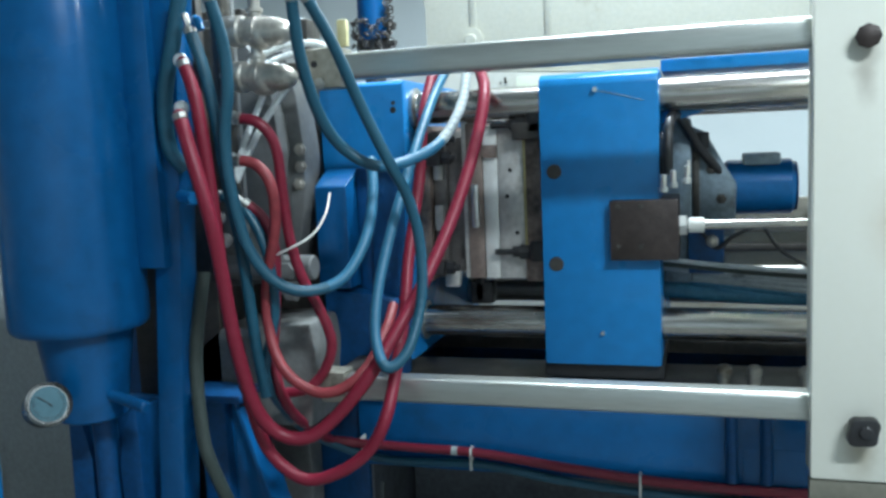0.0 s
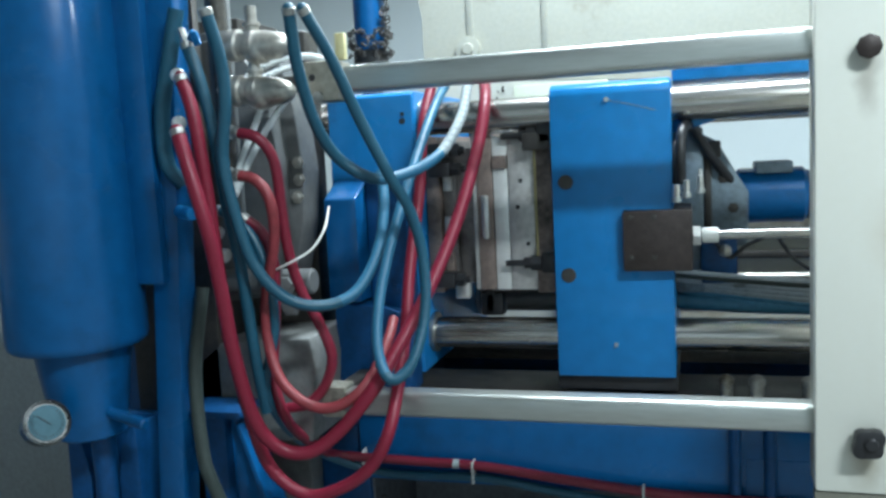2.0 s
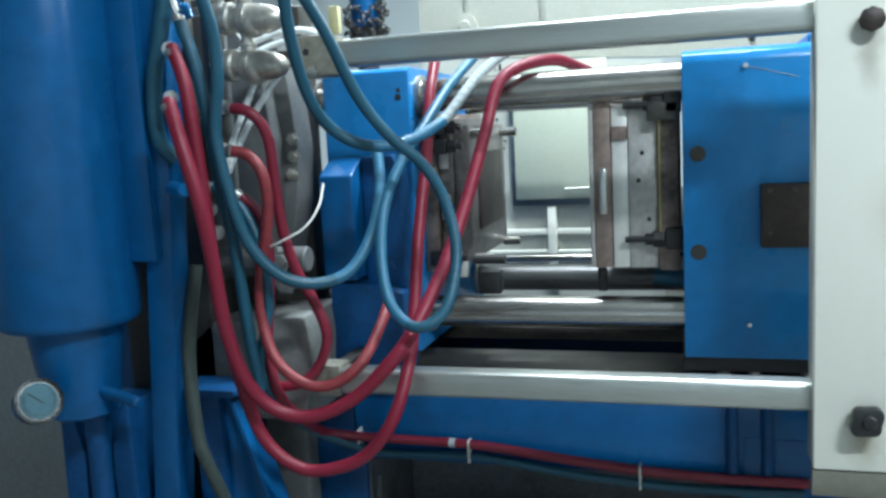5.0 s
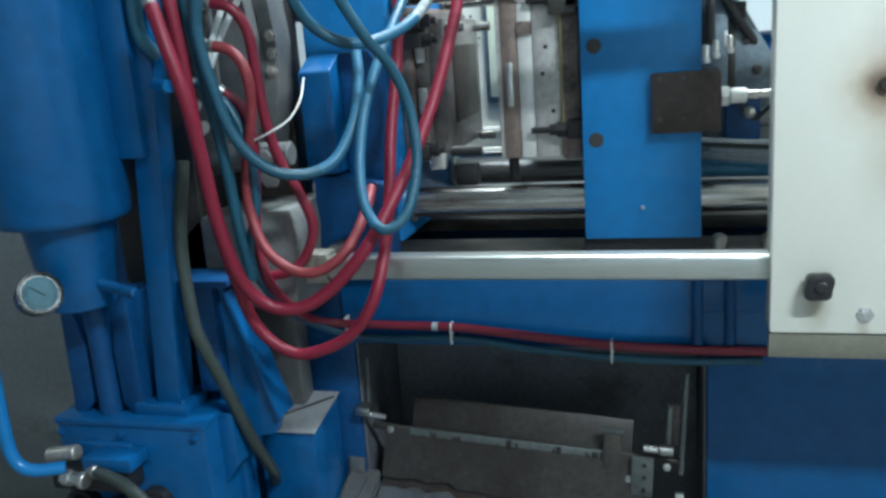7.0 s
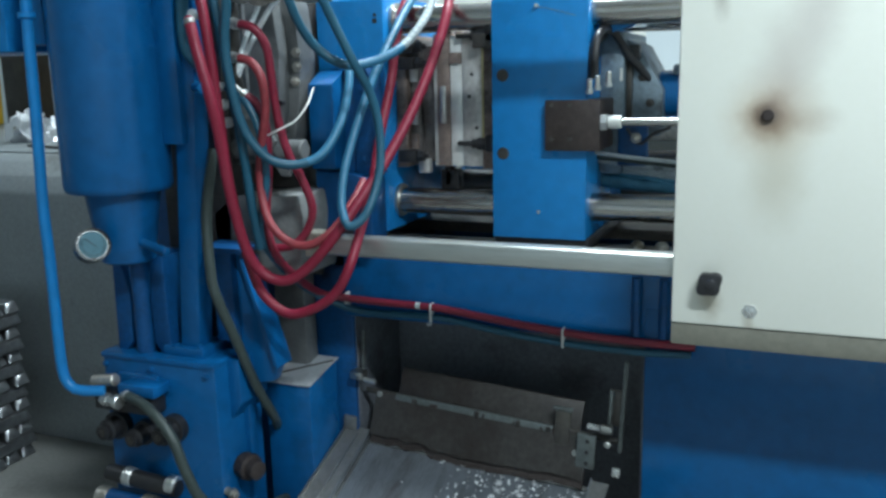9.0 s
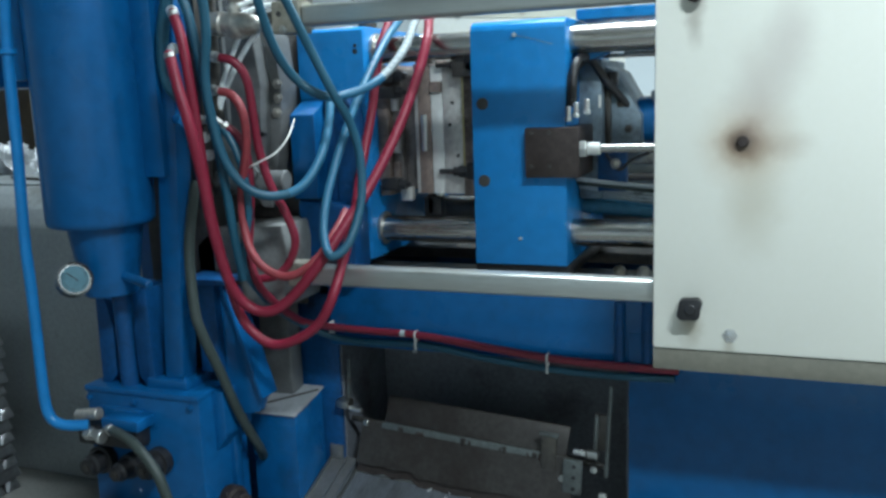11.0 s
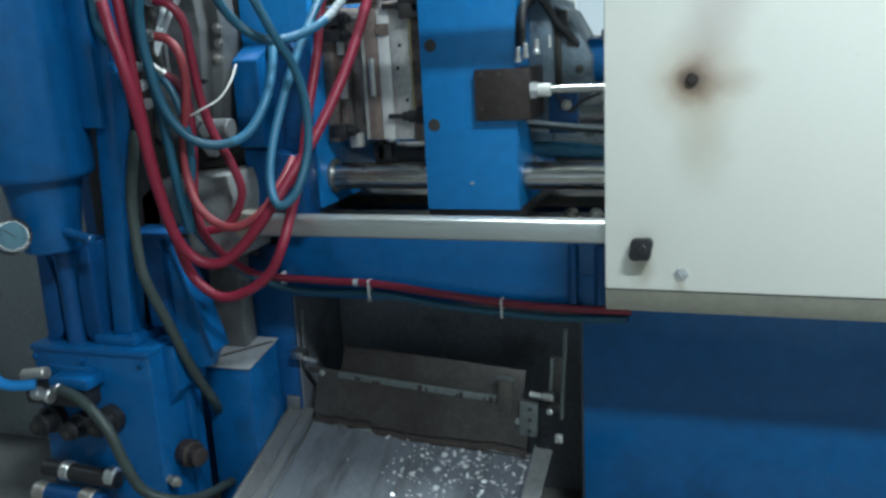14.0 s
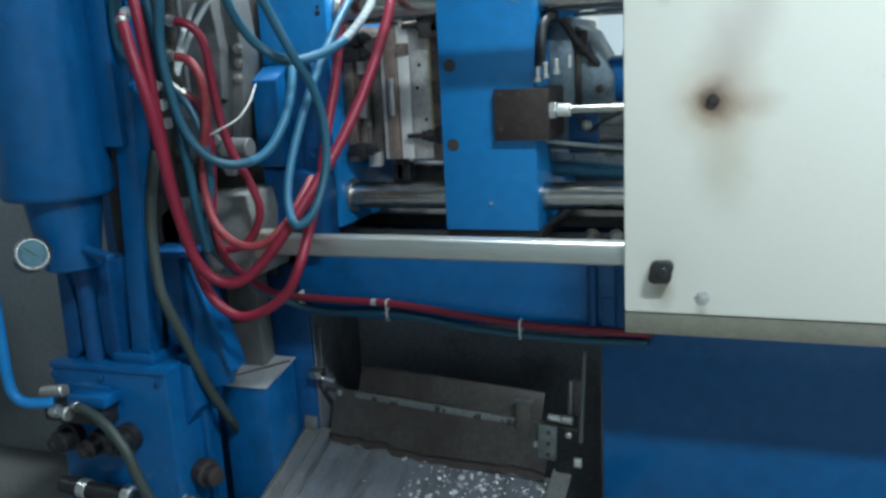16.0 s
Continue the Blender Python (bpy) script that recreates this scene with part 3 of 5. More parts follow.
def bed():
    bd = thing("machine_bed", "blue painted welded machine bed with oily slideways", "machine bed")
    part("front_beam", box_of((-1.22, 0.345, 0.815), (0.9, 0.40, 1.03), 0.006), BLUE_DEEP_SHADED, bd)
    part("slideway", box_of((-1.34, 0.405, 1.02), (0.9, 0.62, 1.06), 0.004), GRIME, bd, "oily steel slideway")
    part("slideway", box_of((-1.34, 0.9, 1.02), (0.9, 1.12, 1.06), 0.004), GRIME, bd, "oily steel slideway")
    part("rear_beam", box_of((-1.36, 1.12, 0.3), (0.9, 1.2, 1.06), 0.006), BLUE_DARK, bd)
    # the shade under the door is put into this darker blue
    part("right_pedestal", box_of((-0.205, 0.342, 0.0), (1.6, 1.2, 0.925), 0.006), BLUE_DEEP_SHADED, bd)
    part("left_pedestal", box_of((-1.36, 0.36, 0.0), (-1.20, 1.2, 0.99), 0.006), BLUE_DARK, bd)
    pr = part("pull_rod", rod(fresh(), (-1.34, 1.25, 1.233), (0.9, 1.25, 1.233), 0.014, 18, 0.002), CHROME, bd, "thin chromed pull rod")
    for x in (-1.32, 0.8):
        part("rod_bracket", box_of((x, 1.195, 1.0), (x + 0.04, 1.275, 1.26), 0.003), BLUE_DARK, pr)
    # added back-fill, so no bright wall shows between strut and leg
    part("filler_block", box_of((-2.05, 0.40, 0.0), (-1.37, 1.15, 1.30), 0.01), BLUE_DARK, bd, "dark blue block added to fill the gap at the shot end")
    part("inner_plate", box_of((-1.19, 0.95, 0.1), (-0.24, 0.99, 0.9), 0.004), HAZED_SHEET, bd, "dark inner plate")
    # liners added to darken the inner sides of the opening
    part("liner", box_of((-1.199, 0.37, 0.0), (-1.192, 0.94, 0.81), 0.001), HAZED_SHEET, bd, "dark side liner added inside the opening")
    part("liner", box_of((-0.213, 0.36, 0.0), (-0.206, 0.94, 0.81), 0.001), HAZED_SHEET, bd, "dark side liner added inside the opening")
    for x in (-0.23, -0.15):
        part("drain_pipe", rod(fresh(), (x, 0.33, 0.84), (x, 0.33, 1.02), 0.014, 12), BLUE_DARK, bd)
    for x in (-0.245, -0.172, -0.05):
        part("oil_cup", lathe(fresh(), (x, 0.42, 1.06), (x, 0.42, 2), [(0, 0.017), (0.028, 0.017), (0.03, 0.021), (0.044, 0.020), (0.052, 0.012), (0.055, 0.003)], 18), BRASS, bd, "greasy round oil cup")
    return bd


def guard():
    for z0, z1, x0 in ((1.852, 1.912, -1.075), (1.098, 1.158, -1.12)):
        gr = thing("guard_rail", "worn galvanised square guard rail tube", "rail", "rails of the safety door")
        bm = fresh(); add_box(bm, (x0, 0.03, z0), (0.5, 0.09, z1), 0.012, 3); part("tube", bm, TUBE, gr)
        part("end_plug", box_of((x0 - 0.004, 0.036, z0 + 0.006), (x0 + 0.001, 0.084, z1 - 0.006), 0.002), BLACK, gr, "black end plug")
    pn = thing("guard_door", "cream painted sheet metal sliding safety door with rust stains", "safety door")
    part("sheet", box_of((-0.092, 0.0, 0.99), (1.5, 0.028, 2.03), 0.006), DOOR, pn)
    bm = fresh(); prism(bm, [(0.006, 0.988), (0.03, 0.988), (0.03, 0.93), (0.012, 0.93)], "x", -0.092, 1.5, 0.002); part("lip", bm, LIP, pn, "greasy grey lower lip")
    # edge return in a darker cream than the sheet
    part("edge_return", box_of((-0.09, 0.028, 0.99), (-0.07, 0.09, 2.03), 0.003), CREAM_DARK, pn)
    lobes = [(0.030 + 0.0034 * math.cos(4 * q + 3.4) + 0.002 * math.sin(2 * q)) for q in [i * math.pi / 20 for i in range(40)]]
    star = [(r * math.cos(i * math.pi / 20), 1.103 + r * math.sin(i * math.pi / 20)) for i, r in enumerate(lobes)]
    kn = part("knob", prism(fresh(), star, "y", -0.04, -0.012, 0.004), BLACK, pn, "black lumpy star knob")
    part("hub", rod(fresh(), (0, -0.013, 1.103), (0, 0.002, 1.103), 0.016, 16), BLACK, kn)
    part("cap", rod(fresh(), (0.003, -0.046, 1.105), (0.003, -0.039, 1.105), 0.014, 10, 0.003), BLACK, kn)
    part("knob", lathe(fresh(), (0.0, 0.0, 1.86), (0, -1, 1.86), [(0, 0.014), (0.008, 0.014), (0.01, 0.022), (0.024, 0.023), (0.028, 0.012)], 8), BROWN, pn, "dark rusty knob")
    bolt(pn, (0.096, 0, 1.034), (0, -1, 0), 0.013, 0.008, GALV, "screw")
    part("burnt_stud", rod(fresh(), (0.114, 0.0, 1.512), (0.114, -0.012, 1.512), 0.014, 12, 0.003), BROWN, pn, "rusty stud")
    return pn


def rear_guard():
    rg = thing("rear_guard", "cream sheet metal rear guard with a framed inspection plate", "machine guard")
    bm = fresh(); prism(bm, [(-1.36, 2.0), (1.8, 1.80), (1.8, 2.9), (-1.47, 2.9), (-1.36, 2.25)], "y", 1.60, 1.64); part("hood", bm, CREAM_DARK, rg, "cream upper hood")
    bm = fresh(); prism(bm, [(-1.36, 0.0), (-0.42, 0.0), (-0.42, 1.93), (-1.36, 2.0)], "y", 1.60, 1.64); part("sheet", bm, CREAM_DULL, rg)
    bm = fresh(); prism(bm, [(-0.42, 0.0), (1.8, 0.0), (1.8, 1.36), (-0.42, 1.36)], "y", 1.60, 1.64); part("sheet", bm, CREAM_DARK, rg)
    part("frame", box_of((-1.004, 1.575, 1.395), (-0.60, 1.60, 1.90), 0.004), SLATE, rg, "dark frame")
    part("plate", box_of((-0.985, 1.555, 1.42), (-0.62, 1.573, 1.95), 0.004), PLATE, rg, "pale green inspection plate")
    part("rib", box_of((-1.36, 1.575, 1.275), (-0.42, 1.60, 1.30), 0.003), CREAM, rg)
    part("rib", box_of((-1.36, 1.575, 1.20), (-0.42, 1.60, 1.215), 0.003), CREAM, rg)
    part("post", box_of((-0.865, 1.565, 1.05), (-0.83, 1.60, 1.39), 0.003), CREAM, rg)
    part("handle", rod(fresh(), (-0.79, 1.545, 1.46), (-0.66, 1.545, 1.46), 0.004, 12), GALV, rg)
    for x in (-1.16, -0.86):
        part("seam", box_of((x - 0.012, 1.592, 2.0), (x + 0.012, 1.60, 2.9), 0.002), CREAM_DARK, rg)
    part("eye_bolt", lathe(fresh(), (-1.17, 1.60, 2.11), (-1.17, 1, 2.11), [(0, 0.05), (0.02, 0.05), (0.022, 0.025), (0.03, 0.02)], 24), CREAM_DARK, rg)
    part("rail", box_of((-0.42, 1.56, 1.325), (1.8, 1.60, 1.452), 0.004), STEEL_DARK, rg, "oily grey rear rail")
    part("rail", box_of((-0.42, 1.55, 1.255), (1.8, 1.60, 1.282), 0.004), GRIME, rg, "dark rear rail")
    part("pipe", rod(fresh(), (-0.42, 1.54, 1.18), (1.8, 1.54, 1.18), 0.014, 16), BROWN, rg, "rusty pipe")
    rng = random.Random(3)
    for k in range(9):
        bolt(rg, (-1.3 + 0.3 * k, 1.60, 2.06 - 0.019 * k), (0, -1, 0), 0.010, 0.008, GRIME)
    for k in range(46):
        x, z = rng.uniform(-1.12, -1.03), rng.uniform(1.42, 1.95)
        bm = fresh(); add_box(bm, (x, 1.596, z), (x + rng.uniform(0.003, 0.012), 1.5995, z + rng.uniform(0.003, 0.016)), 0.001, 1); part("chipped_paint", bm, GRIME, rg)
    bolt(rg, (-1.06, 1.60, 1.34), (0, -1, 0), 0.016, 0.01, BLACK)
    return rg


def accumulator():
    cx, cy = -1.724, -0.12
    cu = thing("accumulator", "tall blue painted steel pressure accumulator on a narrow neck", "accumulator")
    part("vessel", lathe(fresh(), (cx, cy, 1.30), (cx, cy, 3), [(0, 0.150), (0.006, 0.156), (0.02, 0.159), (1.2, 0.158), (1.3, 0.11)], 48), BLUE_DEEP_SHADED, cu)
    part("neck", lathe(fresh(), (cx + 0.01, cy, 1.08), (cx + 0.01, cy, 2), [(0, 0.074), (0.005, 0.081), (0.11, 0.096), (0.222, 0.112)], 40), BLUE_DEEP_SHADED, cu)
    part("stub_pipe", rod(fresh(), (cx + 0.09, cy - 0.03, 1.145), (cx + 0.2, cy - 0.05, 1.125), 0.014, 16, 0.004), BLUE_DEEP_SHADED, cu)
    for s in (-1, 1):
        bm = fresh(); prism(bm, [(cx + s * 0.10, 1.085), (cx + s * 0.106, 0.765), (cx + s * 0.075, 0.765), (cx + s * 0.045, 0.80), (cx + s * 0.04, 0.95), (cx + s * 0.058, 1.03), (cx + s * 0.085, 1.085)], "y", cy + 0.04, cy + 0.13, 0.003)
        part("yoke_arm", bm, BLUE_DARK, cu)
    part("yoke_back", box_of((cx - 0.10, cy + 0.132, 0.765), (cx + 0.10, cy + 0.17, 1.09), 0.01), BLUE_DARK, cu)
    part("ram", rod(fresh(), (cx, cy + 0.05, 0.765), (cx, cy + 0.05, 1.09), 0.03, 24), BLUE_DARK, cu)
    gx, gy, gz = -1.69, -0.289, 1.161
    ga = thing("pressure_gauge", "round steel pressure gauge with a pale dial", "gauge")
    d = Vector((0.80, -0.52, 0.36)).normalized()
    c = Vector((gx, gy, gz))
    part("case", lathe(fresh(), c - d * 0.05, c, [(0, 0.04), (0.004, 0.045), (0.045, 0.045), (0.052, 0.05), (0.06, 0.05), (0.062, 0.044), (0.056, 0.043)], 36), GAUGE_RIM, ga)
    part("dial", lathe(fresh(), c + d * 0.0065, c + d, [(0, 0.039), (0.0025, 0.039)], 36), DIAL, ga, "pale blue dial")
    part("stem", rod(fresh(), c - d * 0.03, (gx - 0.03, cy - 0.06, gz - 0.005), 0.014, 12), BRASS, ga)
    u, v = across(d)
    bm = fresh()
    for k in range(21):
        a = math.radians(-130 + 13 * k)
        q = u * math.sin(a) + v * math.cos(a)
        rod(bm, c + d * 0.0095 + q * 0.029, c + d * 0.0095 + q * 0.035, 0.0009, 4)
    part("scale_mark", bm, BLACK, ga)
    part("needle", rod(fresh(), c + d * 0.0112 - (u - v) * 0.006, c + d * 0.0112 + (u - v) * 0.02, 0.0012, 6), BLACK, ga, "black needle")
    return cu


def left_post():
    lp = thing("blue_post", "blue painted steel guide post beside the accumulator", "post")
    part("upper_bar", box_of((-1.578, -0.09, 1.435), (-1.50, -0.02, 2.6), 0.006), BLUE_DEEP_SHADED, lp)
    m = Matrix.Translation((-1.555, -0.03, 0.80)) @ Matrix.Rotation(radians(4.0), 4, "Y")
    bm = fresh(); add_box(bm, (-0.036, -0.036, -0.02), (0.036, 0.036, 1.6), 0.008, 2, m); part("lower_bar", bm, BLUE_DEEP_SHADED, lp)
    fp = part("foot_plate", box_of((-1.645, -0.085, 0.766), (-1.495, 0.045, 0.80), 0.004), BLUE_DEEP_SHADED, lp)
    for x, y in ((-1.63, -0.07), (-1.51, -0.07), (-1.63, 0.03), (-1.51, 0.03)):
        bolt(fp, (x, y, 0.80), (0, 0, 1), 0.010, 0.012, BLUE_DEEP_SHADED)
    part("rib", box_of((-1.49, -0.01, 0.81), (-1.42, 0.03, 1.1), 0.004), BLUE_DARK, lp)
    return lp


def union(parent, p, d, r=0.016, n=0.05):
    """A hexagon union with two collars."""
    p, d = Vector(p), Vector(d).normalized()
    f = part("hose_union", lathe(fresh(), p, p + d, [(0, r), (n * 0.45, r), (n * 0.45, r * 0.8), (n, r * 0.8)], 6), GALV, parent, "bright hexagon union")
    part("collar", rod(fresh(), p + d * n, p + d * (n * 1.3), r * 1.05, 16, 0.002), GALV, f)
    return f


def valve_block():
    vb = thing("valve_block", "blue painted hydraulic valve block with black valves", "valve block")
    part("block", box_of((-1.865, -0.12, 0.0), (-1.43, 0.12, 0.765), 0.010), BLUE_DEEP_SHADED, vb)
    bm = fresh(); prism(bm, [(-1.432, 0.56), (-1.39, 0.62), (-1.39, 0.764), (-1.432, 0.764)], "y", -0.05, 0.10, 0.004); part("shoulder", bm, BLUE_DEEP_SHADED, vb)
    part("top_plate", box_of((-1.80, -0.135, 0.60), (-1.64, -0.119, 0.71), 0.004), BLUE_DEEP_SHADED, vb)
    vl = part("solenoid_valve", box_of((-1.85, -0.19, 0.60), (-1.62, -0.121, 0.665), 0.008), BLACK, vb, "black solenoid valve")
    part("valve_cap", box_of((-1.74, -0.20, 0.665), (-1.60, -0.121, 0.70), 0.004), BLUE_DEEP_SHADED, vl, "blue cap plate")
    part("plug", rod(fresh(), (-1.86, -0.17, 0.685), (-1.77, -0.17, 0.70), 0.020, 16, 0.003), BRASS, vl, "pale metal plug")
    union(vb, (-1.80, -0.20, 0.645), (1, -0.1, -0.05), 0.021, 0.055)
    for x, z, r in ((-1.81, 0.53, 0.046), (-1.59, 0.545, 0.046), (-1.70, 0.52, 0.04)):
        kn = part("valve_knob", lathe(fresh(), (x, -0.12, z), (x, -1, z), [(0, r), (0.03, r), (0.032, r * 0.8), (0.07, r * 0.75), (0.075, r * 0.6), (0.09, r * 0.55)], 24), BLACK, vb, "black valve body")
        part("screw_head", rod(fresh(), (x, -0.20, z), (x, -0.215, z), 0.012, 6), GRIME, kn)
    lv = part("solenoid_valve", rod(fresh(), (-1.84, -0.17, 0.375), (-1.56, -0.17, 0.36), 0.028, 20, 0.004), BLACK, vb, "black solenoid valve")
    for x in (-1.77, -1.60):
        part("ring", rod(fresh(), (x, -0.17, 0.372), (x + 0.035, -0.17, 0.370), 0.031, 20, 0.004), GALV, lv, "bright steel ring")
    bl = part("solenoid_valve", rod(fresh(), (-1.86, -0.18, 0.29), (-1.62, -0.18, 0.28), 0.032, 20, 0.004), BLUE_DARK, vb)
    for x in (-1.88, -1.70):
        part("ring", rod(fresh(), (x, -0.18, 0.29), (x + 0.05, -0.18, 0.288), 0.034, 20, 0.004), BRASS, bl, "pale brass ring")
    cp = part("coupling", lathe(fresh(), (-1.425, -0.02, 0.40), (-1.2, -0.10, 0.40), [(0, 0.03), (0.01, 0.042), (0.05, 0.042), (0.055, 0.032), (0.085, 0.03), (0.09, 0.018)], 20), BROWN, vb, "rusty dark coupling")
    part("collar", rod(fresh(), (-1.40, -0.028, 0.40), (-1.385, -0.033, 0.40), 0.045, 8, 0.003), BROWN, cp)
    nb = part("drain_fitting", rod(fresh(), (-1.44, -0.10, 0.345), (-1.385, -0.115, 0.34), 0.013, 12, 0.002), BRASS, vb, "dull steel fitting")
    part("nut", rod(fresh(), (-1.41, -0.108, 0.343), (-1.395, -0.112, 0.342), 0.019, 6, 0.002), STEEL, nb)
    part("top_lip", box_of((-1.868, -0.125, 0.750), (-1.428, 0.12, 0.770), 0.005), BLUE_DEEP_SHADED, vb)
    for x in (-1.85, -1.67, -1.46):
        bolt(vb, (x, -0.125, 0.73), (0, -1, 0), 0.008, 0.006, BLUE_DEEP_SHADED)
    return vb


def stand_box():
    sb = thing("side_column", "blue steel column with a sloping grey taped top", "column")
    bm = fresh(); prism(bm, [(0.15, 0.0), (0.34, 0.0), (0.34, 0.655), (0.15, 0.622)], "x", -1.43, -1.262, 0.003); part("column", bm, BLUE_DEEP_SHADED, sb)
    bm = fresh(); prism(bm, [(0.142, 0.6225), (0.344, 0.6575), (0.344, 0.6615), (0.142, 0.6265)], "x", -1.437, -1.256); part("tape", bm, TAPE, sb, "wrinkled grey tape")
    m = Matrix.Translation((-1.345, 0.245, 0.6455)) @ Matrix.Rotation(radians(9.8), 4, "X") @ Matrix.Rotation(radians(40), 4, "Z")
    bm = fresh(); add_box(bm, (-0.11, -0.004, -0.001), (0.11, 0.004, 0.0035), 0.001, 1, m); part("tape_fold", bm, GRIME, sb, "dark fold in the tape")
    return sb


TRAY = (-1.156, -0.36, 0.35, 0.363, 0.40)   # left, right, upper edge y and z, fall per metre


def on_tray(y, up=0.0):
    return TRAY[3] - TRAY[4] * (TRAY[2] - y) + up


def chute():
    ch = thing("discharge_chute", "grey steel discharge chute strewn with aluminium flash", "chute")
    x0, x1, yt = TRAY[:3]
    yb = -0.46

    def strip(name, xa, xb, lo, hi, y1, material, label=""):
        bm = fresh(); prism(bm, [(y1, on_tray(y1, lo)), (y1, on_tray(y1, hi)), (yb, on_tray(yb, hi)), (yb, on_tray(yb, lo))], "x", xa, xb); part(name, bm, material, ch, label)
    strip("tray", x0, x1, -0.006, 0.0, yt, CHUTE, "scratched grey steel tray")
    strip("side_wall", x0 - 0.005, x0, -0.006, 0.022, yt + 0.01, CHUTE)
    strip("rim", x0 - 0.092, x0 - 0.005, 0.016, 0.022, yt + 0.02, CHUTE_RIM, "worn steel rim")
    strip("rim_edge", x0 - 0.098, x0 - 0.092, 0.0, 0.032, yt + 0.02, STEEL)
    strip("side_wall", x1, x1 + 0.005, -0.006, 0.05, yt - 0.01, CHUTE)
    strip("rim", x1 + 0.005, x1 + 0.06, 0.044, 0.05, yt - 0.02, CHUTE_RIM, "worn steel rim")
    strip("weld_bead", x0 + 0.002, x0 + 0.010, 0.0, 0.004, yt - 0.01, STEEL)
    strip("weld_bead", x0 - 0.040, x0 - 0.036, 0.022, 0.025, yt, STEEL)
    part("top_fold", box_of((x0, yt - 0.012, on_tray(yt) - 0.005), (x1, yt + 0.004, on_tray(yt) + 0.004), 0.002), STEEL, ch, "bare folded edge")
    part("rim_lug", box_of((x0 - 0.10, yt + 0.0, on_tray(yt, 0.024)), (x0 - 0.05, yt + 0.05, on_tray(yt, 0.075)), 0.004), CHUTE_RIM, ch)
    # added dark sheet that closes the leak at the back of the cavity
    bk = thing("filler_sheet", "dark sheet added to stop light leaking in behind the chute", "sheet")
    part("sheet", box_of((-1.185, 0.70, 0.0), (-0.22, 0.706, 0.74), 0), HAZED_SHEET, bk)
    bolt(bk, (-1.06, 0.70, 0.70), (0, -1, 0), 0.009, 0.008, GALV)
    # hanging flap of two plates on a rod
    fl = thing("discharge_flap", "dark stained steel flap hanging behind the chute", "flap")
    rng = random.Random(9)
    bm = fresh(); prism(bm, [(0.43, 0.617), (0.438, 0.617), (0.396, 0.52), (0.388, 0.52)], "x", -1.047, -0.397, 0.002); part("upper_plate", bm, FLAP, fl)
    n = 22
    low = [(-1.125 + 0.76 * k / n, 0.385 + rng.uniform(-0.008, 0.006) - (0.012 if 6 < k < 15 else 0)) for k in range(n + 1)]
    bm = fresh(); prism(bm, [(-1.125, 0.53)] + low + [(-0.365, 0.53)], "y", -0.004, 0.004)
    lean = Matrix.Translation((0, 0.385, 0.53)) @ Matrix.Rotation(radians(-20), 4, "X") @ Matrix.Translation((0, 0, -0.53))
    bm.transform(lean); part("lower_plate", bm, FLAP, fl)
    # darker ragged strip reaching below the lower plate
    bm = fresh(); prism(bm, [(-1.125, 0.415)] + [(x, z - 0.03) for x, z in low] + [(-0.365, 0.415)], "y", 0.010, 0.016)
    bm.transform(lean); part("ragged_strip", bm, BROWN, fl, "dark ragged strip along the foot of the flap")
    bm = fresh(); prism(bm, [(0.380, 0.536), (0.387, 0.536), (0.381, 0.516), (0.374, 0.516)], "x", -1.05, -0.44, 0.001); part("fold_strip", bm, STRIP, fl, "pale worn fold strip")
    for k in range(11):
        x = rng.uniform(-1.04, -0.46)
        part("crust", box_of((x, 0.371, 0.508 + rng.uniform(0, 0.014)), (x + rng.uniform(0.006, 0.035), 0.379, 0.524 + rng.uniform(0, 0.014)), 0.004), (FLAP, GRIME, BROWN, FLAP)[k % 4], fl)
    lug = part("end_lug", box_of((-0.395, 0.345, 0.43), (-0.335, 0.362, 0.545), 0.004), STRIP, fl, "bare steel end lug")
    for z in (0.525, 0.488, 0.45):
        part("hole", rod(fresh(), (-0.36, 0.347, z), (-0.36, 0.3435, z), 0.007, 10), BLACK, lug)
    part("link_plate", box_of((-0.475, 0.365, 0.44), (-0.425, 0.378, 0.60), 0.006), GRIME, fl)
    part("link_top", box_of((-0.482, 0.362, 0.60), (-0.42, 0.38, 0.612), 0.003), STRIP, fl)
    part("rod", rod(fresh(), (-1.17, 0.392, 0.525), (-0.27, 0.392, 0.525), 0.010, 14), GRIME, fl)
    part("rod_end", rod(fresh(), (-0.365, 0.35, 0.575), (-0.325, 0.35, 0.575), 0.010, 14, 0.002), GALV, fl, "bright rod end")
    part("rod_end", rod(fresh(), (-0.323, 0.35, 0.575), (-0.285, 0.35, 0.575), 0.015, 14, 0.003), STEEL, fl, "bare steel rod end")
    part("hinge_lug", box_of((-1.20, 0.32, 0.585), (-1.155, 0.37, 0.612), 0.004), STEEL, fl, "steel hinge lug")
    part("hinge_pin", rod(fresh(), (-1.155, 0.34, 0.585), (-1.11, 0.34, 0.582), 0.008, 12), GALV, fl)
    for x, z0, z1 in ((-1.172, 0.60, 0.75), (-0.262, 0.50, 0.80), (-0.30, 0.56, 0.70)):
        part("hanger", box_of((x - 0.006, 0.36, z0), (x + 0.006, 0.372, z1), 0.002), STRIP, fl)
    part("hanger_plate", box_of((-0.31, 0.375, 0.58), (-0.265, 0.385, 0.70), 0.003), GRIME, fl)
    for x, y, z in ((-1.09, 0.372, 0.49), (-1.055, 0.36, 0.452), (-0.40, 0.36, 0.47), (-0.30, 0.36, 0.52), (-1.11, 0.375, 0.525)):
        bolt(fl, (x, y, z), (0, -1, 0.3), 0.008, 0.006, STEEL)
    part("catch", box_of((-0.275, 0.33, 0.43), (-0.25, 0.345, 0.46), 0.004), GALV, fl, "bright catch")
    # flakes of flash
    rng = random.Random(5)
    bm = fresh()
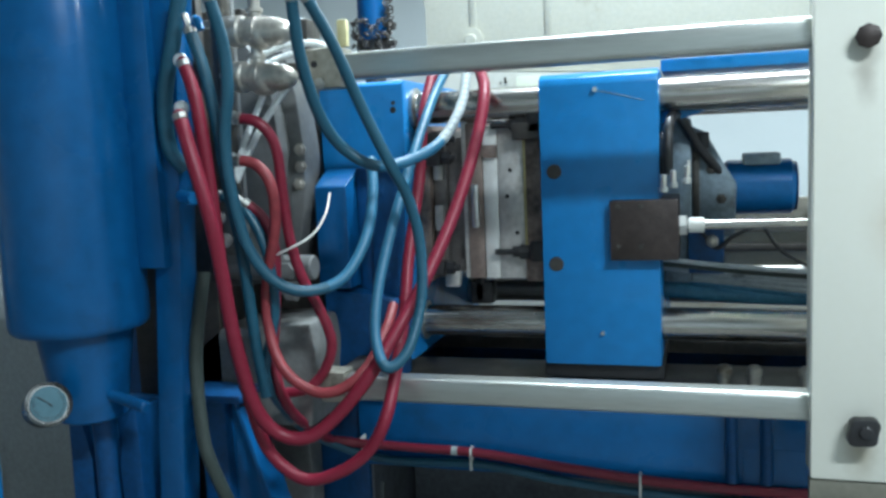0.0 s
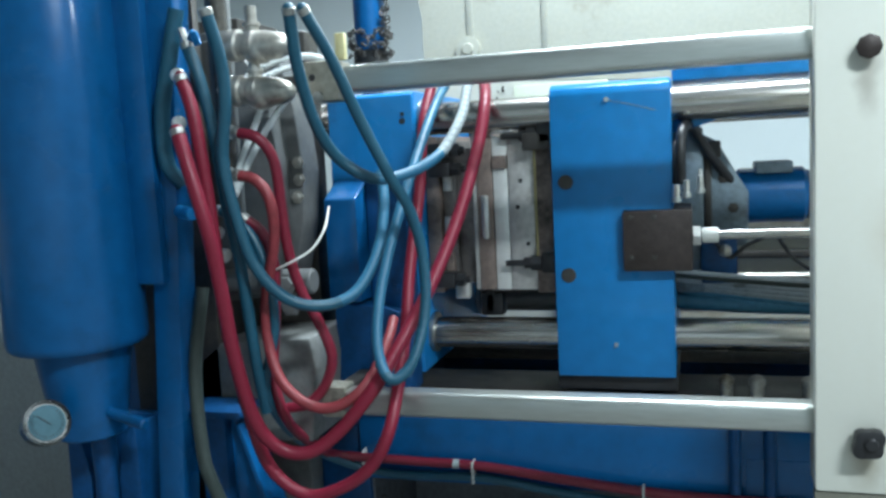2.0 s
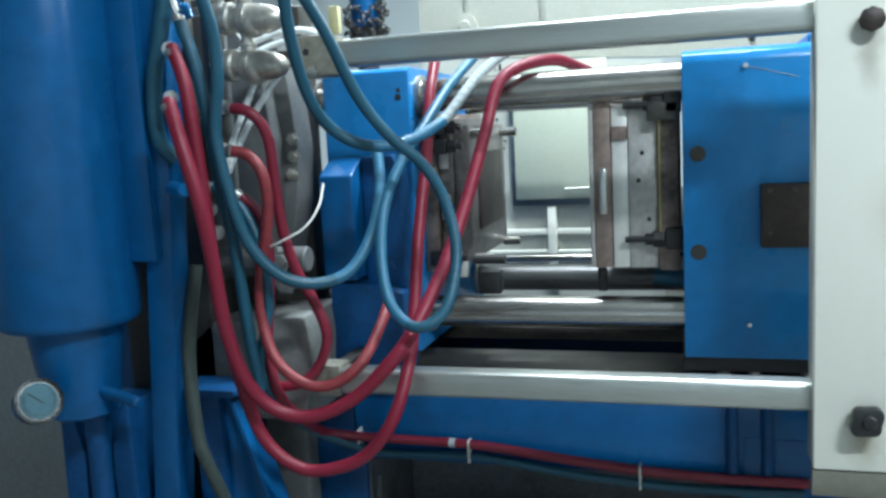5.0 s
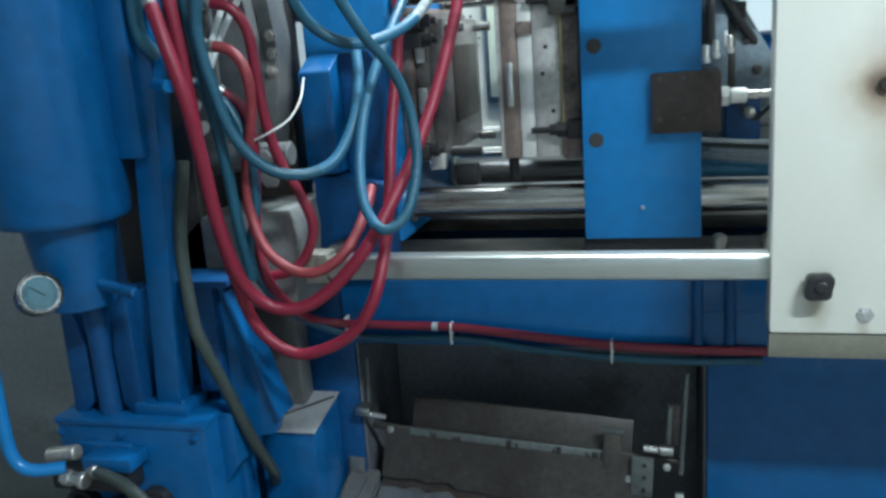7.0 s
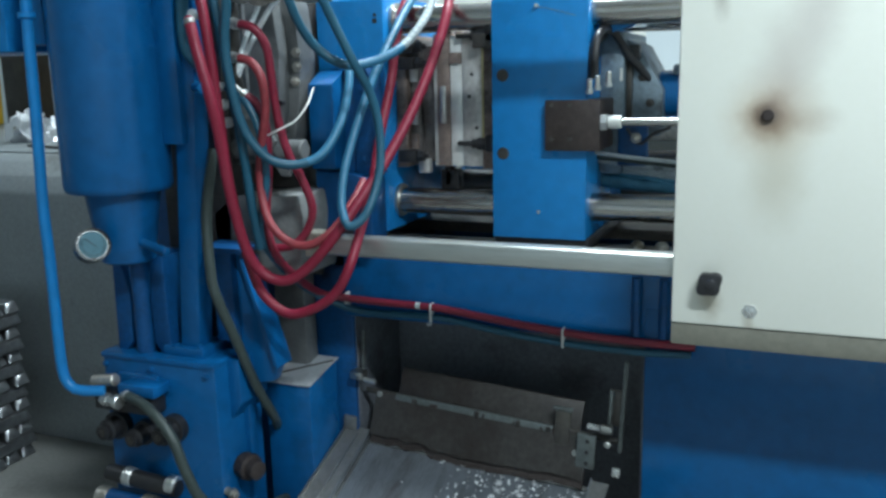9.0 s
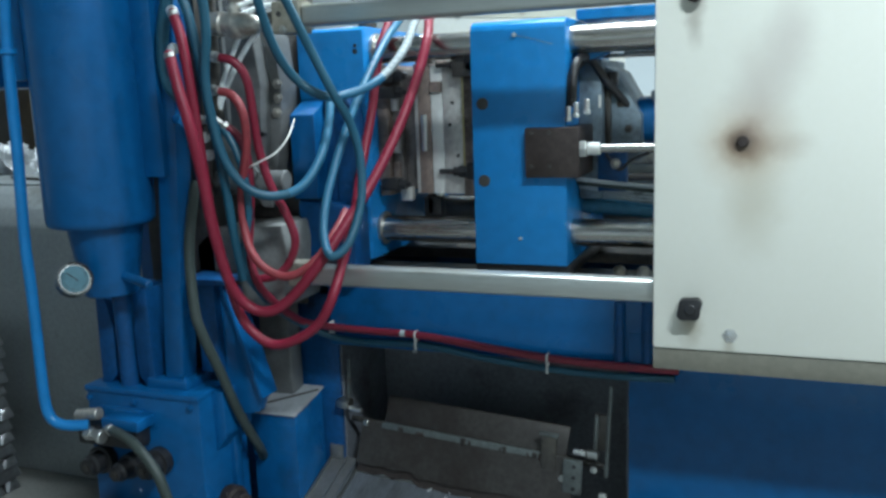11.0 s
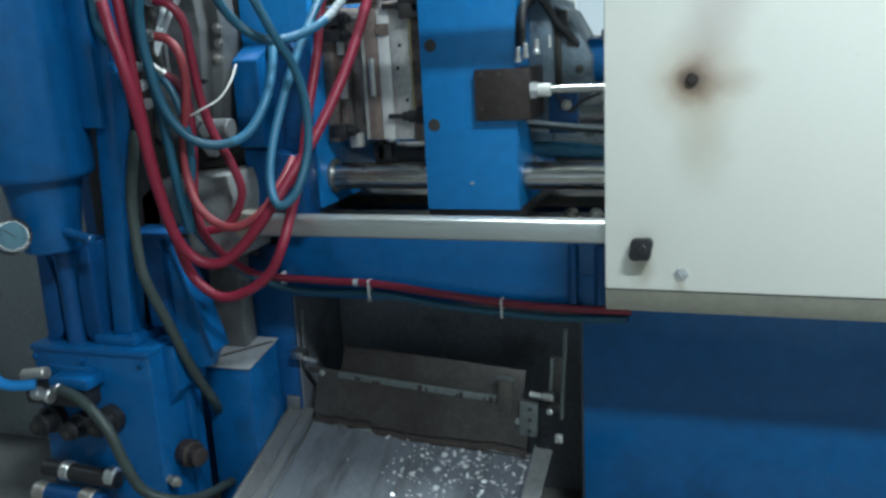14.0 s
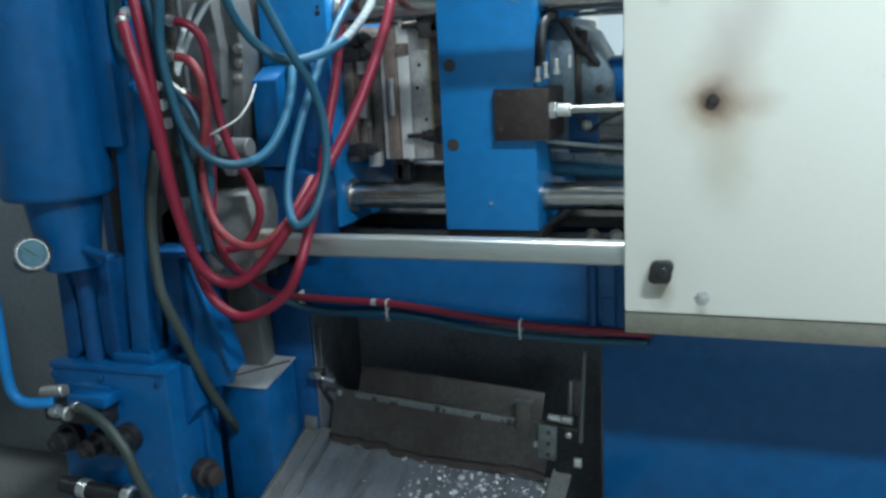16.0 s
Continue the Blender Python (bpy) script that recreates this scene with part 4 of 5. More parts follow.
    for k in range(400):
        x = min(x1 - 0.02, max(x0 + 0.08, rng.gauss(-0.60, 0.14)))
        y = rng.uniform(-0.44, yt - 0.02) if k % 2 else yt - 0.02 - abs(rng.gauss(0, 0.12))
        if x < -0.86 and rng.random() < 0.7:
            continue
        sz = rng.choice((0.002, 0.003, 0.003, 0.004, 0.004, 0.005, 0.006, 0.007, 0.009, 0.014))
        m = Matrix.Translation((x, max(y, yb + 0.02), on_tray(max(y, yb + 0.02), 0.002))) @ Euler((rng.uniform(-0.3, 0.9), rng.uniform(-0.5, 0.5), rng.uniform(0, 6.3))).to_matrix().to_4x4()
        vs = [bm.verts.new(m @ Vector((sz * math.cos(q) * rng.uniform(0.5, 1.6), sz * math.sin(q) * rng.uniform(0.4, 1.1), rng.uniform(0, 0.003)))) for q in (0, 1.3, 2.5, 3.8, 5.0)]
        bm.faces.new(vs)
        top = bm.verts.new(m @ Vector((0, 0, 0.005)))
        for i in range(5):
            bm.faces.new((vs[i], vs[(i + 1) % 5], top))
    turn = Matrix.Translation((x0, yt, TRAY[3])) @ pose(0, 0, 0, 0, 3.4, -1) @ Matrix.Translation((-x0, -yt, -TRAY[3]))
    ch.matrix_world = turn
    fl.matrix_world = Matrix.Translation((-1.047, 0.43, 0.617)) @ pose(0, 0, 0, 0, 3.4, -2) @ Matrix.Translation((1.047, -0.43, -0.617))
    bm.transform(turn)
    fk = solid("aluminium_flakes", bm, ALU, "bright broken aluminium flash scattered on the chute", "metal scrap", "", "stuff")
    return ch


tie_bars()
platen = moving_platen()
ejector = ejector_unit()
hose_bundle()
nozzle_platen = fixed_platen()
bed()
guard()
rear_guard()
accumulator()
left_post()
gap_plate()
valve_block()
stand_box()
chute()


# ---- hoses ----
def hose_run(name, material, label, pts, r, n=64, unions=(0,), category="hose", group="coolant hoses"):
    hs = thing(name, label, category, group)
    part("tube", sweep(fresh(), pts, r, 12, n), material, hs)
    for k in unions:
        p, q = Vector(pts[k]), Vector(pts[1] if k == 0 else pts[k - 1])
        d = (p - q).normalized()
        f = part("clamp", rod(fresh(), p - d * 0.012, p + d * 0.004, r * 1.10, 14, 0.002), CLAMP, hs, "steel hose clamp")
        part("nipple", rod(fresh(), p, p + d * 0.035, r * 0.6, 6, 0.002), CLAMP, f)
    return hs


def dense(pts, per):
    """Points of a Catmull-Rom curve, per of them between each two given points."""
    p = [Vector(q) for q in pts]
    p = [p[0] * 2 - p[1]] + p + [p[-1] * 2 - p[-2]]
    out = []
    for k in range(1, len(p) - 2):
        a, b, c, d = p[k - 1:k + 3]
        for s in range(per):
            t = s / per
            out.append(0.5 * (2 * b + (c - a) * t + (2 * a - 5 * b + 4 * c - d) * t * t + (3 * b - a - 3 * c + d) * t ** 3))
    return out + [p[-2]]


BENDING = []


def bending_hose(name, label, shut, wide, r, colours, per=6, drive="die"):
    """A hose that follows the moving die: short rigid sections between its shapes with the die shut and open."""
    hs = thing(name, label, "hose", "coolant hoses")
    a, b = dense(shut, per), dense(wide, per)
    still = 0
    while still < len(a) - 2 and (a[still + 1] - b[still + 1]).length < 0.0016:
        still += 1
    if still > 1:
        bm = fresh(); sweep(bm, a[:still + 1], r, 12, 4 * still); part("tube", bm, colours[0][1], hs)
    p, d = a[0], (a[0] - a[1]).normalized()
    part("clamp", rod(fresh(), p - d * 0.012, p + d * 0.004, r * 1.10, 14, 0.002), CLAMP, hs, "steel hose clamp")
    for k in range(max(0, still - 1), len(a) - 1):
        n = max((a[k + 1] - a[k]).length, (b[k + 1] - b[k]).length) / 2
        material = [m for f, m in colours if k / (len(a) - 1) >= f][-1]
        arc = [math.radians(15 * i) for i in range(1, 7)]
        prof = [(r - r * math.cos(q), r * math.sin(q)) for q in arc] + [(r + 2 * n + r * math.cos(q), r * math.sin(q)) for q in reversed(arc)]
        sec = part("hose_section", lathe(fresh(), (0, 0, -n - r), (0, 0, n), prof, 14), material, hs)
        BENDING.append((sec, a[k], a[k + 1], b[k], b[k + 1], drive))
    return hs


def section_pose(a0, a1, b0, b1, f):
    p, q = a0.lerp(b0, f), a1.lerp(b1, f)
    return Matrix.Translation((p + q) / 2) @ Vector((0, 0, 1)).rotation_difference(q - p).to_matrix().to_4x4()


R1 = [(-1.356, -0.2, 1.779), (-1.321, -0.22, 1.689), (-1.291, -0.22, 1.569), (-1.284, -0.2, 1.446), (-1.276, -0.18, 1.293), (-1.257, -0.15, 1.139), (-1.222, -0.12, 1.066), (-1.162, -0.1, 1.049), (-1.099, -0.08, 1.089), (-1.019, -0.06, 1.181), (-0.969, 0.0, 1.272), (-0.913, 0.1, 1.401), (-0.865, 0.2, 1.552), (-0.834, 0.3, 1.715), (-0.831, 0.38, 1.83), (-0.87, 0.5, 1.892), (-0.9, 0.64, 1.925)]
R1b = [(-1.355, -0.2, 1.784), (-1.321, -0.22, 1.694), (-1.292, -0.22, 1.576), (-1.286, -0.2, 1.453), (-1.28, -0.18, 1.301), (-1.259, -0.15, 1.179), (-1.211, -0.12, 1.107), (-1.131, -0.1, 1.088), (-1.035, -0.08, 1.128), (-0.944, -0.06, 1.215), (-0.9, 0.0, 1.292), (-0.863, 0.1, 1.404), (-0.831, 0.2, 1.539), (-0.806, 0.3, 1.685), (-0.772, 0.38, 1.825), (-0.666, 0.5, 1.871), (-0.586, 0.64, 1.843)]
R2 = [(-1.363, -0.16, 1.894), (-1.335, -0.17, 1.82), (-1.319, -0.17, 1.687), (-1.314, -0.16, 1.54), (-1.317, -0.13, 1.333), (-1.299, -0.1, 1.142), (-1.263, -0.09, 1.012), (-1.186, -0.08, 0.944), (-1.105, -0.07, 0.957), (-1.029, -0.06, 1.009), (-0.984, -0.05, 1.088), (-0.978, 0.02, 1.187), (-0.989, 0.12, 1.287), (-0.996, 0.2, 1.428), (-0.987, 0.28, 1.607), (-0.992, 0.36, 1.78), (-0.99, 0.46, 1.897)]
R2b = [(-1.361, -0.16, 1.898), (-1.334, -0.17, 1.825), (-1.319, -0.17, 1.693), (-1.315, -0.16, 1.546), (-1.319, -0.13, 1.34), (-1.302, -0.1, 1.163), (-1.261, -0.09, 1.027), (-1.185, -0.08, 0.958), (-1.105, -0.07, 0.955), (-1.024, -0.06, 0.99), (-0.958, -0.05, 1.076), (-0.936, 0.02, 1.194), (-0.952, 0.12, 1.291), (-0.958, 0.2, 1.459), (-0.954, 0.28, 1.635), (-0.96, 0.36, 1.793), (-0.969, 0.46, 1.894)]
B3 = [(-1.08, -0.2, 2.005), (-1.089, -0.16, 1.898), (-1.086, -0.1, 1.785), (-1.064, -0.04, 1.706), (-1.002, 0.0, 1.656), (-0.942, 0.06, 1.661), (-0.883, 0.14, 1.703), (-0.87, 0.28, 1.786), (-0.883, 0.4, 1.871), (-0.901, 0.5, 1.917)]
B3b = [(-1.081, -0.2, 2.006), (-1.089, -0.16, 1.901), (-1.088, -0.1, 1.789), (-1.066, -0.04, 1.718), (-1.005, 0.0, 1.677), (-0.932, 0.06, 1.68), (-0.866, 0.14, 1.723), (-0.829, 0.28, 1.811), (-0.804, 0.4, 1.864), (-0.778, 0.5, 1.902)]
B4 = [(-1.05, -0.2, 2.002), (-1.021, -0.14, 1.907), (-0.99, -0.08, 1.781), (-0.947, -0.04, 1.658), (-0.923, 0.0, 1.581), (-0.907, 0.02, 1.477), (-0.903, 0.0, 1.352), (-0.923, -0.05, 1.246), (-0.963, -0.08, 1.214), (-0.994, -0.06, 1.272), (-1.0, -0.02, 1.367), (-0.986, 0.04, 1.489), (-0.966, 0.1, 1.602), (-0.959, 0.2, 1.706), (-0.956, 0.34, 1.821), (-0.957, 0.5, 1.913)]
B4b = [(-1.056, -0.2, 2.004), (-1.023, -0.14, 1.909), (-0.986, -0.08, 1.783), (-0.936, -0.04, 1.697), (-0.875, 0.0, 1.63), (-0.834, 0.02, 1.543), (-0.81, 0.0, 1.432), (-0.825, -0.05, 1.323), (-0.881, -0.08, 1.288), (-0.944, -0.06, 1.33), (-0.976, -0.02, 1.423), (-0.985, 0.04, 1.531), (-0.961, 0.1, 1.63), (-0.93, 0.2, 1.713), (-0.903, 0.34, 1.81), (-0.856, 0.5, 1.908)]
R3 = [(-1.289, -0.08, 1.774), (-1.234, -0.08, 1.759), (-1.209, -0.06, 1.706), (-1.21, -0.04, 1.604), (-1.21, -0.02, 1.498), (-1.194, 0.0, 1.402), (-1.165, 0.02, 1.325), (-1.142, 0.03, 1.241), (-1.164, 0.03, 1.172), (-1.207, 0.02, 1.127), (-1.268, 0.02, 1.114)]
R4 = [(-1.285, -0.1, 1.681), (-1.237, -0.1, 1.668), (-1.205, -0.1, 1.62), (-1.213, -0.08, 1.53), (-1.254, -0.06, 1.399), (-1.257, -0.06, 1.293), (-1.218, -0.08, 1.206), (-1.151, -0.08, 1.155), (-1.085, -0.07, 1.155), (-1.026, -0.04, 1.202), (-1.008, 0.05, 1.274), (-1.014, 0.12, 1.314)]
R5 = [(-1.298, -0.06, 1.584), (-1.264, -0.04, 1.547), (-1.239, -0.04, 1.474), (-1.257, -0.02, 1.338), (-1.271, -0.02, 1.202), (-1.252, 0.0, 1.086), (-1.273, 0.22, 0.938), (-1.228, 0.3, 0.894), (-1.056, 0.325, 0.88), (-0.869, 0.325, 0.876), (-0.64, 0.325, 0.851), (-0.437, 0.325, 0.832), (-0.237, 0.325, 0.824), (-0.057, 0.325, 0.824)]
B1 = [(-1.267, -0.2, 2.021), (-1.258, -0.17, 1.921), (-1.262, -0.16, 1.829), (-1.283, -0.15, 1.722), (-1.281, -0.14, 1.612), (-1.261, -0.12, 1.485), (-1.213, -0.09, 1.404), (-1.15, -0.05, 1.378), (-1.086, 0.0, 1.403), (-1.052, 0.06, 1.487), (-1.053, 0.12, 1.583), (-1.072, 0.17, 1.663)]
B2 = [(-1.355, -0.14, 1.967), (-1.328, -0.14, 1.882), (-1.31, -0.13, 1.76), (-1.302, -0.12, 1.636), (-1.292, -0.1, 1.495), (-1.292, -0.08, 1.376), (-1.291, -0.06, 1.238), (-1.286, -0.04, 1.124)]
B5 = [(-1.367, -0.05, 1.602), (-1.309, -0.06, 1.579), (-1.266, -0.06, 1.516), (-1.241, -0.06, 1.425), (-1.245, -0.05, 1.318), (-1.283, -0.04, 1.193), (-1.277, -0.02, 1.119), (-1.302, 0.18, 0.966), (-1.229, 0.3, 0.87), (-1.108, 0.328, 0.838), (-0.868, 0.328, 0.842), (-0.641, 0.328, 0.813), (-0.427, 0.328, 0.796), (-0.237, 0.328, 0.791), (-0.069, 0.328, 0.797)]
B0 = [(-1.398, -0.1, 2.049), (-1.427, -0.1, 1.941), (-1.463, -0.09, 1.831), (-1.469, -0.08, 1.717), (-1.442, -0.06, 1.663)]
G1 = [(-1.43, -0.04, 1.42), (-1.442, -0.08, 1.229), (-1.428, -0.10, 1.05), (-1.41, -0.10, 0.97), (-1.385, -0.06, 0.835), (-1.366, 0.0, 0.67), (-1.364, 0.08, 0.54), (-1.40, 0.16, 0.46)]
G2 = [(-1.706, -0.2, 0.667), (-1.59, -0.24, 0.655), (-1.495, -0.26, 0.583), (-1.453, -0.26, 0.48), (-1.415, -0.24, 0.382), (-1.347, -0.18, 0.324), (-1.34, -0.05, 0.271), (-1.367, 0.1, 0.221), (-1.389, 0.2, 0.186)]
W = [(-1.257, -0.04, 1.452), (-1.195, -0.05, 1.476), (-1.152, -0.02, 1.503), (-1.135, 0.02, 1.545), (-1.147, 0.08, 1.592)]
PIPE = [(-1.862, -0.25, 2.011), (-1.88, -0.25, 1.812), (-1.89, -0.25, 1.521), (-1.904, -0.25, 1.264), (-1.902, -0.25, 1.1), (-1.904, -0.25, 0.93), (-1.905, -0.25, 0.78), (-1.893, -0.25, 0.71), (-1.855, -0.24, 0.68), (-1.79, -0.20, 0.672)]


bending_hose("red_hose", "glossy red rubber coolant hose looping to the die", R1, R1b, 0.0155, [(0, RED_BEND)])
bending_hose("red_hose", "glossy red rubber coolant hose in a deep loop", R2, R2b, 0.0145, [(0, RED_BEND)])
bending_hose("blue_hose", "blue rubber hose turning white with dust towards the die", B3, B3b, 0.013, [(0, TEAL_BEND), (0.45, LIGHT_BEND), (0.66, WHITE_BEND)])
bending_hose("blue_hose", "blue rubber coolant hose in a hanging loop", B4, B4b, 0.0125, [(0, TEAL_BEND), (0.55, LIGHT_BEND)])
hose_run("red_hose", RED, "dark red rubber hose curving down to the bed", R3, 0.0125)
hose_run("red_hose", RED_DUSTY, "dusty red rubber hose in a shallow loop", R4, 0.0125)
long_red = hose_run("red_hose", RED, "long red rubber hose strapped along the bed", R5, 0.0125, 110)
band = [p for p in smooth_line(R5, 240) if p.z < 1.0 and -0.945 < p.x < -0.925]
part("label_band", sweep(fresh(), band, 0.0129, 12, 8), TEAL_WHITE, long_red, "white label band")
B1b = [(x + 0.031 * min(1, max(0, (k - 3) / 4)), y, z) for k, (x, y, z) in enumerate(B1)]
bending_hose("blue_hose", "blue rubber hose curving to the fixed platen and dusty near it", B1, B1b, 0.0135, [(0, TEAL_BEND), (0.68, LIGHT_BEND)], drive="platen")
hose_run("blue_hose", TEAL, "dark blue rubber hose hanging down", B2, 0.0135)
hose_run("blue_hose", TEAL, "long blue rubber hose strapped along the bed", B5, 0.0115, 110)
hose_run("blue_hose", TEAL, "thick dark blue rubber hose against the post", B0, 0.018, unions=())
hose_run("grey_hose", GREY_HOSE, "grey green rubber hydraulic hose", G1, 0.016, unions=(), group="hydraulic hoses")
hose_run("grey_hose", GREY_HOSE, "grey green rubber hydraulic hose on the valve block", G2, 0.016, group="hydraulic hoses")
hose_run("feed_pipe", BLUE, "blue painted steel feed pipe with a bent foot", PIPE, 0.017, unions=(), category="pipe", group="pipes")
hose_run("white_strap", WHITE, "thin white plastic strap", W, 0.0027, unions=(), category="cable tie", group="ties")
for x, low, high in ((-1.20, 0.850, 0.906), (-0.89, 0.829, 0.891), (-0.45, 0.785, 0.848)):
    solid("cable_tie", box_of((x - 0.003, 0.309, low), (x + 0.003, 0.342, high), 0.0028), WHITE, "white plastic tie round the strapped hoses", "cable tie", "ties")


# ---- shot end: grey casting, manifold, fittings ----
def shot_frame():
    sf = thing("shot_frame", "dull grey cast iron shot frame behind the hoses", "machine frame")
    bm = fresh(); prism(bm, [(-1.56, 1.36), (-1.33, 1.38), (-1.315, 1.44), (-1.292, 1.54), (-1.282, 1.68), (-1.298, 1.84), (-1.325, 1.95), (-1.40, 2.05), (-1.56, 2.05)], "y", 0.24, 0.34, 0.008); part("flange", bm, CAST, sf)
    bm = fresh(); prism(bm, [(-1.56, 1.34), (-1.36, 1.36), (-1.33, 1.54), (-1.32, 1.70), (-1.345, 1.9), (-1.44, 2.02), (-1.56, 2.02)], "y", 0.18, 0.25, 0.008); part("rim", bm, CAST, sf)
    bm = fresh(); prism(bm, [(-1.56, 1.0), (-1.24, 1.0), (-1.22, 1.2), (-1.23, 1.27), (-1.50, 1.25), (-1.56, 1.2)], "y", 0.10, 0.34, 0.012); part("shelf", bm, CAST_LIGHT, sf, "lighter grey cast shelf")
    part("leg", box_of((-1.455, 0.27, 0.60), (-1.335, 0.345, 1.02), 0.008), CAST, sf)
    # added dark block that covers a bright gap behind the hoses
    part("dark_backing", box_of((-1.66, 0.35, 0.95), (-1.305, 0.44, 2.05), 0.01), GRIME, sf, "dark block added behind the shot frame to hide the wall")
    part("sleeve", rod(fresh(), (-1.50, 0.17, 1.40), (-1.24, 0.17, 1.40), 0.032, 28, 0.004), CAST, sf, "dark oily sleeve")
    for x, z in ((-1.296, 1.70), (-1.296, 1.655), (-1.304, 1.61)):
        bolt(sf, (x, 0.24, z), (0, -1, 0), 0.012, 0.014, BRASS)
    for x, z in ((-1.30, 1.40), (-1.335, 1.43), (-1.29, 1.345)):
        bolt(sf, (x, 0.13, z), (0.2, -1, 0), 0.02, 0.02, CAST)
    part("plug", rod(fresh(), (-1.32, 0.185, 1.545), (-1.32, 0.17, 1.545), 0.008, 12), BLACK, sf)
    return sf


def strut():
    bm = fresh(); prism(bm, [(-1.50, 1.098), (-1.41, 1.098), (-1.40, 1.06), (-1.29, 0.73), (-1.31, 0.68), (-1.413, 0.66), (-1.413, 0.0), (-1.47, 0.0), (-1.47, 0.6), (-1.45, 0.9), (-1.47, 1.06)], "y", 0.02, 0.06, 0.004)
    st = thing("side_strut", "blue painted sloping steel strut with a welded flange", "strut")
    part("web", bm, BLUE_DEEP_SHADED, st)
    bm = fresh(); prism(bm, [(-1.398, 1.075), (-1.386, 1.078), (-1.278, 0.735), (-1.29, 0.732)], "y", 0.0, 0.085, 0.002); part("flange", bm, BLUE_DEEP_SHADED, st)
    bm = fresh(); prism(bm, [(-1.52, 1.10), (-1.36, 1.10), (-1.36, 1.118), (-1.52, 1.118)], "y", -0.04, 0.08, 0.003)
    solid("strut_shelf", bm, BLUE_DARK, "narrow blue steel shelf above the strut", "bracket")


def manifold():
    mf = thing("coolant_manifold", "grimy steel coolant manifold with nickel elbow joints", "manifold")
    part("riser", rod(fresh(), (-1.345, -0.02, 1.55), (-1.345, -0.02, 2.3), 0.020, 20), GRIME, mf)
    part("back_plate", box_of((-1.42, 0.05, 1.5), (-1.36, 0.07, 2.3), 0.004), CAST, mf)
    for z, x1, r in ((1.868, -1.15, 0.031), (1.968, -1.16, 0.031)):
        prof = [(0, 0.7), (0.02, 0.7), (0.021, 1.12), (0.042, 1.15), (0.047, 0.98), (0.062, 0.96), (0.066, 1.10), (0.084, 1.13), (0.087, 1.06), (0.112, 1.05), (0.138, 0.93), (0.156, 0.72), (0.166, 0.45), (0.169, 0.12)]
        el = part("swivel_joint", lathe(fresh(), (-1.32, -0.05, z), (x1, -0.05, z - 0.012), [(t, r * f) for t, f in prof], 28), BRASS, mf, "worn nickel swivel joint")
        part("hexagon", rod(fresh(), (-1.325, -0.05, z), (-1.29, -0.05, z), r * 1.15, 6, 0.003), BRASS, el)
        part("neck", lathe(fresh(), (-1.245, -0.05, z + 0.01), (-1.245, -0.05, z + 1), [(0, r * 0.5), (0.025, r * 0.5), (0.026, r * 0.62), (0.034, r * 0.62), (0.035, r * 0.42), (0.07, r * 0.42)], 18), BRASS, el)
        part("bend", lathe(fresh(), (-1.232, -0.048, z + 0.012), (-1.225, -0.048, z - 1), [(0, r * 0.5), (0.02, r * 1.15), (0.036, r * 1.12), (0.048, r * 0.92), (0.056, r * 0.6), (0.059, r * 0.15)], 24), BRASS, el)
    for x, y, z in ((-1.385, -0.15, 1.80), (-1.378, -0.15, 1.902), (-1.30, -0.08, 1.776), (-1.30, -0.1, 1.683), (-1.36, -0.1, 1.60), (-1.365, -0.12, 1.63), (-1.355, -0.08, 1.55), (-1.33, -0.1, 1.50)):
        f = part("connector", rod(fresh(), (x - 0.03, y + 0.06, z), (x, y, z), 0.012, 6, 0.002), GALV, mf, "bright zinc connector")
        part("sleeve", rod(fresh(), (x - 0.012, y + 0.024, z), (x - 0.004, y + 0.008, z), 0.016, 16, 0.002), GALV, f)
    part("blue_stub", rod(fresh(), (-1.46, -0.06, 1.602), (-1.375, -0.14, 1.60), 0.015, 16, 0.003), BLUE, mf, "blue painted stub")
    part("cable_end", sweep(fresh(), [(-1.36, -0.12, 1.96), (-1.33, -0.15, 1.985), (-1.32, -0.15, 1.96)], 0.009, 8, 14), BLUE, mf)
    return mf


def flex_tube(pts, r, label):
    """A metal hose with raised rings."""
    n = 120
    line = smooth_line(pts, n)
    bm, u, rings = fresh(), None, []
    for k, c in enumerate(line):
        d = (line[min(k + 1, n - 1)] - line[max(k - 1, 0)]).normalized()
        u = across(d)[0] if u is None else (u - d * u.dot(d)).normalized()
        rings.append(ring(bm, c, u, d.cross(u), r * (1.0 if k % 3 else 0.75), 10))
    for p, q in zip(rings, rings[1:]):
        for k in range(10):
            bm.faces.new((p[k], p[(k + 1) % 10], q[(k + 1) % 10], q[k])).smooth = True
    bm.faces.new(list(reversed(rings[0])))
    bm.faces.new(rings[-1])
    solid("flexible_conduit", bm, CONDUIT, label, "conduit", "metal conduits")


